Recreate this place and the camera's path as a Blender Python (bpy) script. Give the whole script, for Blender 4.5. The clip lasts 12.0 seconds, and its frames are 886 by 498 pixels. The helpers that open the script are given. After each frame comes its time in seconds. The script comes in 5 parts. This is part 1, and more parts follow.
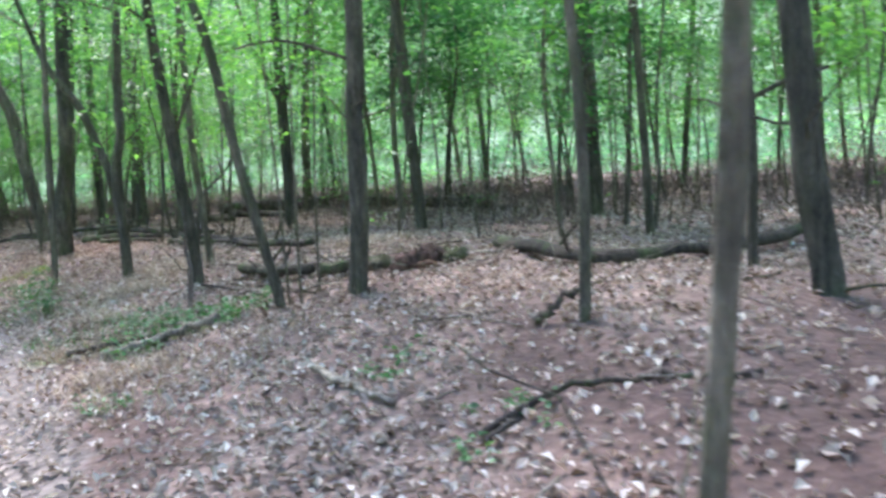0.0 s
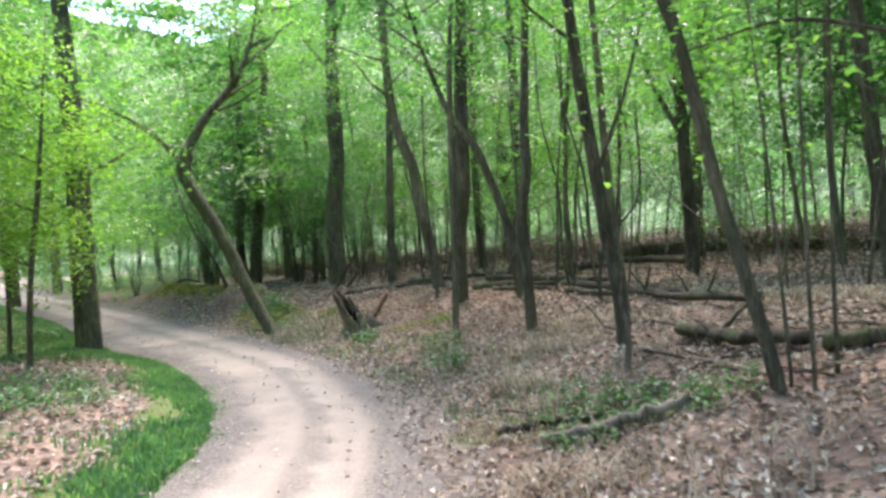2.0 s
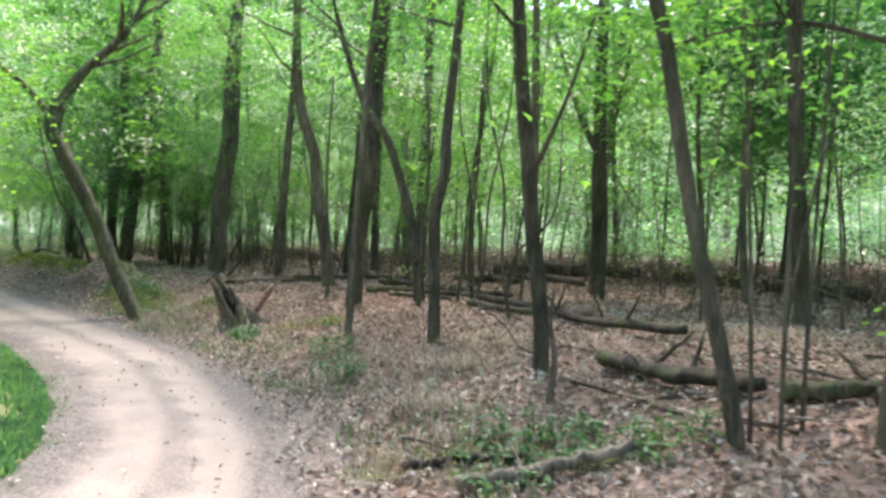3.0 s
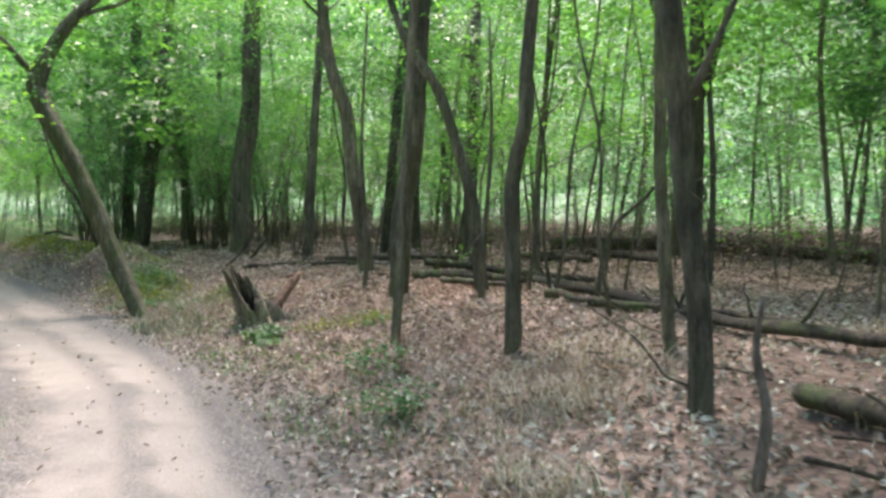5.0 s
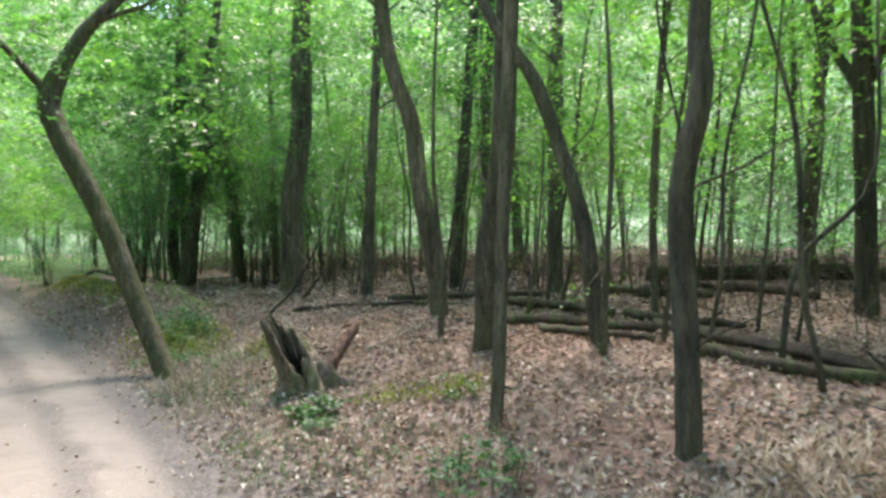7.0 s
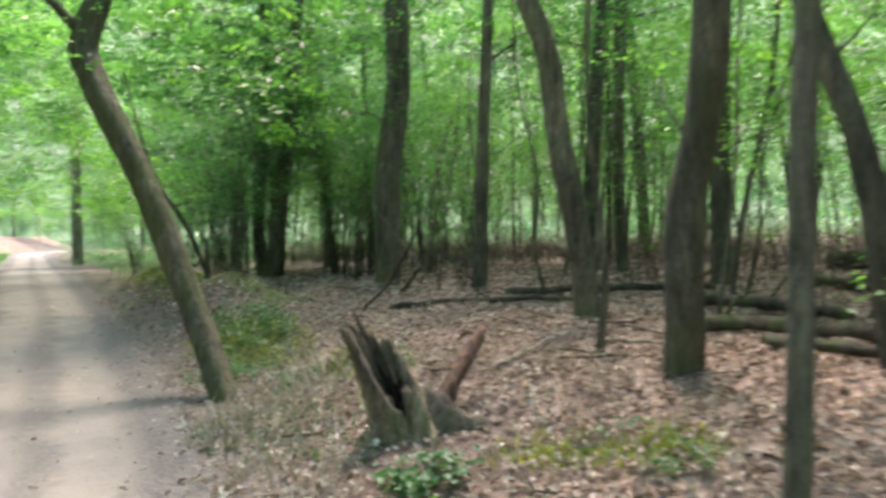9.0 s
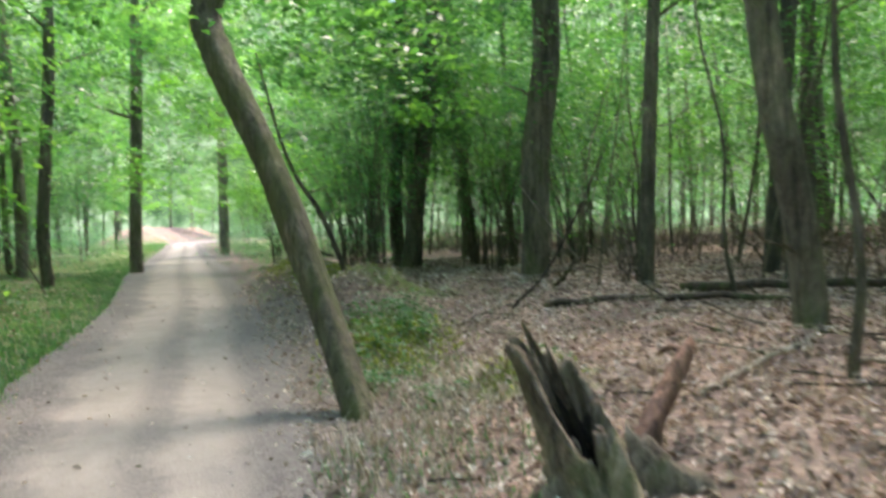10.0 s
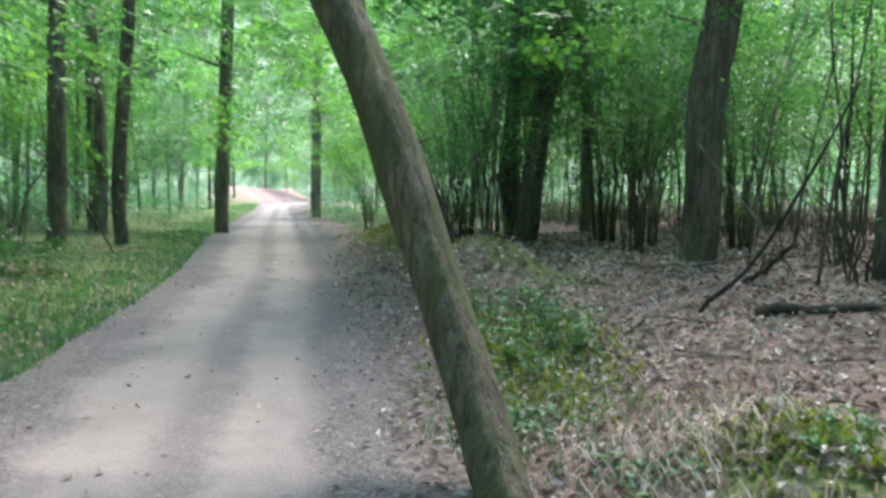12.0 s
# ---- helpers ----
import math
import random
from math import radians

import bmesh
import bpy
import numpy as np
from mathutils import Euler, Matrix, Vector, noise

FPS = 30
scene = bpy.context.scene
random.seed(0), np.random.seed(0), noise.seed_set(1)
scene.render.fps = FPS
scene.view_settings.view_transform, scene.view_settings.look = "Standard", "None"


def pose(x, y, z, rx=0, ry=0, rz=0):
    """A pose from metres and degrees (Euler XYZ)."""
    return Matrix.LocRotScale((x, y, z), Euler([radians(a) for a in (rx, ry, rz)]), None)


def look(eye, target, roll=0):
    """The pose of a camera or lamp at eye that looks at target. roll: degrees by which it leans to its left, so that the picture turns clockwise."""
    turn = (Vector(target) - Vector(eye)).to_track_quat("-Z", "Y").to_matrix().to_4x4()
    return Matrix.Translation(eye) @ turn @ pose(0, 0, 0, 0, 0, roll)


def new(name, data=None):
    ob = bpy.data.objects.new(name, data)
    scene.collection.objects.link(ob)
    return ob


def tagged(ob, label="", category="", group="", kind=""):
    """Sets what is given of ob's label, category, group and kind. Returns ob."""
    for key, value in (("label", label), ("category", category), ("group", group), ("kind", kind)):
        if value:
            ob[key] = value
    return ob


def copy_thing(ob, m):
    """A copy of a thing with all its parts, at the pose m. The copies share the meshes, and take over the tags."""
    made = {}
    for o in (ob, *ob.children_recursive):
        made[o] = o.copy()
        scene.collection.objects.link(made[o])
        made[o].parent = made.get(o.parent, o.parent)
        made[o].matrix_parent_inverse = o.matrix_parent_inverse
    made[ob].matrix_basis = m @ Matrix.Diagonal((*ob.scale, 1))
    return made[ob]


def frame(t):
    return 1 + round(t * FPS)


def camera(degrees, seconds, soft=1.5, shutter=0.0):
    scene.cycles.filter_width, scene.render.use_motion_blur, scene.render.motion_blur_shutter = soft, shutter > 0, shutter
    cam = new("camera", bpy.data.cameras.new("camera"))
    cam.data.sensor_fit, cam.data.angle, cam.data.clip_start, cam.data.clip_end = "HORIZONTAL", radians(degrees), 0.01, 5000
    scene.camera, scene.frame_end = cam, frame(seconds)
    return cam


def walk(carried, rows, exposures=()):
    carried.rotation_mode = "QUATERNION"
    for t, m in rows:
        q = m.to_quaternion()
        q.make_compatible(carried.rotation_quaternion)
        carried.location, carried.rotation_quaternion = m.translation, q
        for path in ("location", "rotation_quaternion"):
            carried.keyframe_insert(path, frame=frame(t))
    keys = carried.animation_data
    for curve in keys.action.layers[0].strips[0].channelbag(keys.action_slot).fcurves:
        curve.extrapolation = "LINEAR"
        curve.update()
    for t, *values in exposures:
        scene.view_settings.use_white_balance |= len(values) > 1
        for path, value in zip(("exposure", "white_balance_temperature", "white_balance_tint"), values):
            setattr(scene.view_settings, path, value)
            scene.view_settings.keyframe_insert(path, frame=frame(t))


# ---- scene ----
cam = camera(60.0, 12.0, soft=2.9, shutter=0.45)
EXPOSURES = [(0.0, 2.92, 5800, 24), (1.0, 2.79, 6300, 22), (2.0, 2.66, 6700, 23), (3.5, 2.84, 6800, 25), (6.0, 2.71, 6750, 22), (9.5, 2.76, 7000, 20), (11.0, 2.7, 6200, 18), (12.0, 2.77, 6050, 22)]
PATH = [
    (0, (0.357, 2.311, 1.309), (0.133, 4.289, 1.122), -3.4),
    (0.2, (0.184, 2.447, 1.307), (-0.081, 4.423, 1.151), -2.1),
    (0.5, (-0.064, 2.671, 1.317), (-0.372, 4.646, 1.249), -0.1),
    (1, (-0.476, 3.006, 1.364), (-0.96, 4.942, 1.233), -1.2),
    (1.5, (-0.928, 3.411, 1.327), (-1.719, 5.248, 1.286), -1.2),
    (2, (-1.302, 3.896, 1.337), (-2.352, 5.598, 1.327), -4.4),
    (2.5, (-1.673, 4.26, 1.33), (-2.518, 6.072, 1.383), 2.4),
    (2.7, (-1.821, 4.413, 1.321), (-2.598, 6.256, 1.305), 2.2),
    (3, (-2.068, 4.697, 1.296), (-2.852, 6.537, 1.289), 1.7),
    (3.5, (-2.52, 5.319, 1.314), (-3.352, 7.137, 1.257), 3.7),
    (5.5, (-3.952, 7.577, 1.339), (-4.882, 9.346, 1.279), -2.1),
    (6, (-4.36, 8.123, 1.352), (-5.411, 9.825, 1.401), -2.3),
    (6.5, (-4.763, 8.626, 1.369), (-5.753, 10.363, 1.373), -0.7),
    (8.5, (-6.519, 10.913, 1.279), (-7.542, 12.632, 1.246), -0.4),
    (9, (-7.123, 11.467, 1.21), (-8.321, 13.068, 1.185), -1.3),
    (9.5, (-7.704, 11.988, 1.199), (-9.09, 13.427, 1.105), -1.1),
    (10, (-8.291, 12.408, 1.206), (-9.747, 13.778, 1.159), -1.7),
    (10.2, (-8.546, 12.61, 1.222), (-10.048, 13.929, 1.273), -1.1),
    (10.5, (-8.922, 12.883, 1.211), (-10.462, 14.159, 1.229), -1.0),
    (11, (-9.574, 13.259, 1.216), (-11.138, 14.507, 1.202), -0.9),
    (11.5, (-10.158, 13.58, 1.112), (-11.787, 14.738, 1.069), -1.3),
    (12, (-10.81, 13.875, 1.141), (-12.412, 15.067, 1.019), 0.6),
]
walk(cam, [(t, look(eye, target, roll)) for t, eye, target, roll in PATH], EXPOSURES)

# ---- world, sun ----
SUN_AZ, SUN_EL = radians(330), radians(58)      # azimuth clockwise from +y
world = bpy.data.worlds.new("sky")
scene.world = world
world.use_nodes = True
wn = world.node_tree.nodes
sky = wn.new("ShaderNodeTexSky")
sky.sky_type = "NISHITA"
sky.sun_disc = False
sky.sun_elevation, sky.sun_rotation = SUN_EL, SUN_AZ
wn["Background"].inputs["Strength"].default_value = 0.15
world.node_tree.links.new(sky.outputs[0], wn["Background"].inputs["Color"])
sun = new("sun", bpy.data.lights.new("sun", "SUN"))
sun.data.energy, sun.data.angle, sun.data.color = 2.1, radians(20.0), (1.0, 0.95, 0.84)
sun.matrix_world = look((math.sin(SUN_AZ) * 50, math.cos(SUN_AZ) * 50, 80), (0, 0, 80 - 50 * math.tan(SUN_EL)))


# ---- materials ----
def material(name):
    m = bpy.data.materials.new(name)
    m.use_nodes = True
    nt = m.node_tree
    return m, nt.nodes, nt.links, nt.nodes["Principled BSDF"]


def ramp(nodes, stops):
    r = nodes.new("ShaderNodeValToRGB")
    e = r.color_ramp.elements
    while len(e) < len(stops):
        e.new(0.5)
    for el, (p, c) in zip(e, stops):
        el.position, el.color = p, (*c, 1)
    return r


def tex(nodes, links, coords, scale, detail=4.0, rough=0.6, stretch=(1, 1, 1), kind="noise"):
    mp = nodes.new("ShaderNodeMapping")
    mp.inputs["Scale"].default_value = stretch
    links.new(coords, mp.inputs[0])
    if kind == "noise":
        n = nodes.new("ShaderNodeTexNoise")
        n.inputs["Detail"].default_value, n.inputs["Roughness"].default_value = detail, rough
    else:
        n = nodes.new("ShaderNodeTexVoronoi")
    n.inputs["Scale"].default_value = scale
    links.new(mp.outputs[0], n.inputs["Vector"])
    return n


def mix(nodes, links, fac, a, b, blend="MIX"):
    m = nodes.new("ShaderNodeMix")
    m.data_type, m.blend_type = "RGBA", blend
    for sock, v in ((m.inputs[0], fac), (m.inputs[6], a), (m.inputs[7], b)):
        if hasattr(v, "is_output"):
            links.new(v, sock)
        else:
            sock.default_value = v if isinstance(v, (int, float)) else (*v, 1)
    return m.outputs[2]


def bump(nodes, links, bsdf, height, strength, dist):
    b = nodes.new("ShaderNodeBump")
    b.inputs["Strength"].default_value, b.inputs["Distance"].default_value = strength, dist
    links.new(height, b.inputs["Height"])
    links.new(b.outputs[0], bsdf.inputs["Normal"])


def bark_material(name, dark, light, moss=0.0, mosscol=(0.07, 0.11, 0.03)):
    m, n, l, p = material(name)
    co = n.new("ShaderNodeTexCoord").outputs["Object"]
    a = tex(n, l, co, 15, 6, 0.7, (1, 1, 0.16))
    fine = tex(n, l, co, 46, 4, 0.7, (1, 1, 0.35))
    b = tex(n, l, co, 1.7, 5, 0.65, (1, 1, 0.6))
    info = n.new("ShaderNodeObjectInfo")
    both = n.new("ShaderNodeMath")
    both.operation = "MULTIPLY_ADD"
    both.inputs[1].default_value = 0.45
    l.new(fine.outputs[0], both.inputs[0])
    l.new(a.outputs[0], both.inputs[2])
    col = ramp(n, [(0.52, tuple(0.6 * x for x in dark)), (0.7, tuple(0.55 * x + 0.45 * y for x, y in zip(dark, light))), (0.95, tuple(1.25 * x for x in light))])
    l.new(both.outputs[0], col.inputs[0])
    patch = ramp(n, [(0.36, (0.5, 0.48, 0.46)), (0.5, (1, 1, 1)), (0.64, (1.55, 1.5, 1.38))])
    l.new(b.outputs[0], patch.inputs[0])
    c = mix(n, l, 1.0, col.outputs[0], patch.outputs[0], "MULTIPLY")
    if moss:
        g = tex(n, l, co, 2.6, 7, 0.75, (1, 1, 0.5))
        gr = ramp(n, [(0.58 - 0.3 * moss, (0, 0, 0)), (0.74 - 0.28 * moss, (0.9, 0.9, 0.9))])
        l.new(g.outputs[0], gr.inputs[0])
        green = mix(n, l, both.outputs[0], tuple(0.25 * x for x in mosscol), tuple(1.6 * x for x in mosscol))
        c = mix(n, l, gr.outputs[0], c, green)
    v = n.new("ShaderNodeMapRange")
    v.inputs[3].default_value, v.inputs[4].default_value = 0.75, 1.2
    l.new(info.outputs["Random"], v.inputs[0])
    hsv = n.new("ShaderNodeHueSaturation")
    l.new(v.outputs[0], hsv.inputs["Value"])
    l.new(c, hsv.inputs["Color"])
    l.new(hsv.outputs[0], p.inputs["Base Color"])
    p.inputs["Roughness"].default_value = 0.92
    bump(n, l, p, both.outputs[0], 1.0, 0.05)
    return m


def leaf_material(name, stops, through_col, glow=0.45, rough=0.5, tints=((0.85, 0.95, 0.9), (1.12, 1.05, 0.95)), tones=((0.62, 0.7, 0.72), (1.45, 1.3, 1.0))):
    m, n, l, p = material(name)
    geo = n.new("ShaderNodeNewGeometry")
    r = ramp(n, stops)
    l.new(geo.outputs["Random Per Island"], r.inputs[0])
    co = n.new("ShaderNodeTexCoord").outputs["Object"]
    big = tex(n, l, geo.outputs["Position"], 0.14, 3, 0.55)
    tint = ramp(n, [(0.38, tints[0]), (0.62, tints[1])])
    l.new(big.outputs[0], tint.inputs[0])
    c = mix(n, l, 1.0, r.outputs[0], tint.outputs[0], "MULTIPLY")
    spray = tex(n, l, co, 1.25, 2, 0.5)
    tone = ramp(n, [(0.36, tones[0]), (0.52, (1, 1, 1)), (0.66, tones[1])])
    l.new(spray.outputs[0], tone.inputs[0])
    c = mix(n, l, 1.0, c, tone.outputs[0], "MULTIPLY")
    l.new(c, p.inputs["Base Color"])
    p.inputs["Roughness"].default_value = rough
    tr = n.new("ShaderNodeBsdfTranslucent")
    c2 = mix(n, l, 1.0, c, through_col, "MULTIPLY")
    l.new(c2, tr.inputs[0])
    ms = n.new("ShaderNodeMixShader")
    ms.inputs[0].default_value = glow
    l.new(p.outputs[0], ms.inputs[1])
    l.new(tr.outputs[0], ms.inputs[2])
    l.new(ms.outputs[0], n["Material Output"].inputs[0])
    return m


BARK = bark_material("bark", (0.04, 0.035, 0.026), (0.15, 0.13, 0.095), 0.2, (0.07, 0.08, 0.035))
BARK_GREY = bark_material("bark_grey", (0.055, 0.047, 0.035), (0.215, 0.182, 0.135), 0.38, (0.085, 0.095, 0.04))
BARK_MOSS = bark_material("bark_moss", (0.038, 0.031, 0.022), (0.27, 0.23, 0.16), 0.6, (0.075, 0.085, 0.026))
DEADWOOD = bark_material("deadwood", (0.022, 0.017, 0.014), (0.1, 0.075, 0.058), 0.24)
BRUSHWOOD = bark_material("brushwood", (0.06, 0.046, 0.039), (0.22, 0.172, 0.148))
PALEWOOD = bark_material("palewood", (0.16, 0.13, 0.1), (0.46, 0.39, 0.32))
ROTWOOD = bark_material("rotwood", (0.05, 0.026, 0.02), (0.19, 0.105, 0.08))
STUMPWOOD = bark_material("stumpwood", (0.085, 0.062, 0.045), (0.4, 0.315, 0.24), 0.3, (0.1, 0.11, 0.035))
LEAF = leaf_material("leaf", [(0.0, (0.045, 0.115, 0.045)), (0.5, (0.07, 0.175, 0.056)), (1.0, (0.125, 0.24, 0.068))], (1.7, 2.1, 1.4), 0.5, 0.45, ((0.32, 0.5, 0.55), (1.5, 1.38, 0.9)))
LEAF_YOUNG = leaf_material("leaf_young", [(0.0, (0.085, 0.18, 0.045)), (0.5, (0.13, 0.25, 0.055)), (1.0, (0.2, 0.32, 0.075))], (1.7, 2.0, 1.0), 0.5)
# Paler, bluer copy of the leaf; distant sunlight is put into its colour.
LEAF_FAR_LIT = leaf_material("leaf_far_lit", [(0.0, (0.05, 0.13, 0.06)), (0.5, (0.08, 0.19, 0.085)), (1.0, (0.12, 0.25, 0.1))], (1.6, 1.9, 1.5), 0.5, 0.45, ((0.4, 0.58, 0.62), (1.35, 1.3, 1.05)))
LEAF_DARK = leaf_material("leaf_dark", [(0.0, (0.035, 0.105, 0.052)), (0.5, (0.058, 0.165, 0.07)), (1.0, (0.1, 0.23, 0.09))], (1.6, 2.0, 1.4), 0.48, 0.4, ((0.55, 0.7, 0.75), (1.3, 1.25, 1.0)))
HERB = leaf_material("herb", [(0.0, (0.03, 0.1, 0.035)), (0.6, (0.06, 0.17, 0.06)), (1.0, (0.13, 0.24, 0.1))], (1.5, 1.8, 0.9), 0.35, tones=((0.72, 0.78, 0.82), (1.15, 1.15, 1.12)))
GRASS = leaf_material("grass", [(0.0, (0.05, 0.135, 0.07)), (0.6, (0.1, 0.225, 0.125)), (1.0, (0.21, 0.29, 0.18))], (1.5, 1.7, 0.7), 0.4, tones=((0.72, 0.78, 0.82), (1.15, 1.15, 1.12)))
MOSS = leaf_material("moss", [(0.0, (0.11, 0.14, 0.03)), (0.6, (0.25, 0.29, 0.06)), (1.0, (0.4, 0.43, 0.11))], (1.3, 1.4, 0.6), 0.3, 0.8)
LITTER = leaf_material("litter", [(0.0, (0.1, 0.066, 0.053)), (0.2, (0.22, 0.163, 0.14)), (0.5, (0.36, 0.285, 0.255)), (0.75, (0.49, 0.405, 0.37)), (0.92, (0.63, 0.55, 0.51)), (1.0, (0.74, 0.67, 0.62))], (1.0, 0.9, 0.8), 0.2, 0.6, tones=((0.8, 0.79, 0.78), (1.15, 1.14, 1.14)))

STRAW = leaf_material("straw", [(0.0, (0.22, 0.165, 0.13)), (0.6, (0.4, 0.315, 0.255)), (1.0, (0.58, 0.49, 0.41))], (1.0, 0.95, 0.8), 0.25, 0.7, tones=((0.8, 0.79, 0.78), (1.15, 1.14, 1.14)))
BRUSHLEAF = leaf_material("withered_leaf", [(0.0, (0.09, 0.065, 0.05)), (0.6, (0.17, 0.13, 0.1)), (1.0, (0.26, 0.21, 0.16))], (1.0, 0.95, 0.9), 0.25, 0.7, tones=((0.8, 0.79, 0.78), (1.15, 1.14, 1.14)))


def ground_material():
    m, n, l, p = material("forest_floor")
    co = n.new("ShaderNodeTexCoord").outputs["Object"]
    cell = tex(n, l, co, 16, kind="voronoi")
    cell2 = tex(n, l, co, 5, 6, 0.75)
    big = tex(n, l, co, 0.5, 4, 0.6)
    mid = tex(n, l, co, 2.0, 4, 0.65)
    sep = n.new("ShaderNodeSeparateColor")
    l.new(cell.outputs["Color"], sep.inputs[0])
    c1 = ramp(n, [(0.0, (0.06, 0.04, 0.033)), (0.4, (0.165, 0.11, 0.09)), (0.75, (0.31, 0.22, 0.18)), (1.0, (0.5, 0.4, 0.34))])
    l.new(sep.outputs[0], c1.inputs[0])
    c2 = ramp(n, [(0.3, (0.075, 0.052, 0.042)), (0.7, (0.32, 0.235, 0.19))])
    l.new(cell2.outputs[0], c2.inputs[0])
    c = mix(n, l, 0.5, c1.outputs[0], c2.outputs[0])
    soil = ramp(n, [(0.4, (0.8, 0.78, 0.76)), (0.62, (1.15, 1.05, 1.0))])
    l.new(big.outputs[0], soil.inputs[0])
    c = mix(n, l, 1.0, c, soil.outputs[0], "MULTIPLY")
    # Dark earth under thin leaves; near the walk's start it includes painted shade.
    soil_and_shade = n.new("ShaderNodeAttribute")
    soil_and_shade.attribute_name = "soil"
    earth = ramp(n, [(0.25, (0.035, 0.02, 0.016)), (0.55, (0.075, 0.043, 0.034)), (0.8, (0.15, 0.098, 0.08))])
    l.new(cell2.outputs[0], earth.inputs[0])
    c = mix(n, l, soil_and_shade.outputs["Fac"], c, earth.outputs[0])
    near = n.new("ShaderNodeAttribute")
    near.attribute_name = "verge"
    moss = n.new("ShaderNodeAttribute")
    moss.attribute_name = "moss"
    add = n.new("ShaderNodeMath")
    add.operation = "MULTIPLY_ADD"
    l.new(mid.outputs[0], add.inputs[0])
    add.inputs[1].default_value = 1.2
    l.new(near.outputs["Fac"], add.inputs[2])
    f = ramp(n, [(0.75, (0, 0, 0)), (1.25, (1, 1, 1))])
    l.new(add.outputs[0], f.inputs[0])
    grav = ramp(n, [(0.0, (0.06, 0.048, 0.04)), (1.0, (0.2, 0.162, 0.14))])
    l.new(sep.outputs[1], grav.inputs[0])
    c = mix(n, l, f.outputs[0], c, grav.outputs[0])
    add2 = n.new("ShaderNodeMath")
    add2.operation = "MULTIPLY_ADD"
    l.new(mid.outputs[0], add2.inputs[0])
    add2.inputs[1].default_value = 1.0
    l.new(moss.outputs["Fac"], add2.inputs[2])
    f2 = ramp(n, [(0.75, (0, 0, 0)), (1.2, (1, 1, 1))])
    l.new(add2.outputs[0], f2.inputs[0])
    c = mix(n, l, f2.outputs[0], c, (0.085, 0.115, 0.03))
    l.new(c, p.inputs["Base Color"])
    p.inputs["Roughness"].default_value = 0.95
    bump(n, l, p, cell.outputs["Distance"], 0.6, 0.03)
    return m


def path_material():
    m, n, l, p = material("gravel_path")
    co = n.new("ShaderNodeTexCoord").outputs["Object"]
    uv = n.new("ShaderNodeAttribute")
    uv.attribute_name = "across"
    grain = tex(n, l, co, 60, 3, 0.7)
    peb = tex(n, l, co, 62, kind="voronoi")
    mid = tex(n, l, co, 1.4, 5, 0.65)
    sep = n.new("ShaderNodeSeparateColor")
    l.new(peb.outputs["Color"], sep.inputs[0])
    wob = n.new("ShaderNodeMath")
    wob.operation = "MULTIPLY_ADD"
    l.new(mid.outputs[0], wob.inputs[0])
    wob.inputs[1].default_value = 0.22
    l.new(uv.outputs["Fac"], wob.inputs[2])
    sand = ramp(n, [(0.3, (0.05, 0.05, 0.05)), (0.42, (0.9, 0.9, 0.9)), (0.56, (1, 1, 1)), (0.63, (0.4, 0.4, 0.4)), (0.69, (0.45, 0.45, 0.45)), (0.75, (1, 1, 1)), (0.87, (0.9, 0.9, 0.9)), (0.96, (0.0, 0.0, 0.0))])
    l.new(wob.outputs[0], sand.inputs[0])
    sc = ramp(n, [(0.3, (0.21, 0.179, 0.157)), (0.7, (0.335, 0.291, 0.26))])
    l.new(grain.outputs[0], sc.inputs[0])
    gc = ramp(n, [(0.0, (0.06, 0.053, 0.049)), (0.6, (0.135, 0.119, 0.11)), (1.0, (0.225, 0.202, 0.188))])
    l.new(sep.outputs[0], gc.inputs[0])
    c = mix(n, l, sand.outputs[0], gc.outputs[0], sc.outputs[0])
    st = ramp(n, [(0.35, (0.82, 0.82, 0.82)), (0.6, (1.08, 1.06, 1.04))])
    l.new(mid.outputs[0], st.inputs[0])
    c = mix(n, l, 1.0, c, st.outputs[0], "MULTIPLY")
    l.new(c, p.inputs["Base Color"])
    p.inputs["Roughness"].default_value = 0.95
    bump(n, l, p, peb.outputs["Distance"], 0.35, 0.015)
    return m


FLOOR = ground_material()
GRAVEL = path_material()
PEBBLE = leaf_material("pebble", [(0.0, (0.08, 0.072, 0.066)), (0.6, (0.18, 0.163, 0.15)), (1.0, (0.36, 0.335, 0.31))], (1, 1, 1), 0.0, 0.85, tones=((0.8, 0.79, 0.78), (1.15, 1.14, 1.14)))


# ---- geometry helpers ----
rng = np.random.default_rng(7)


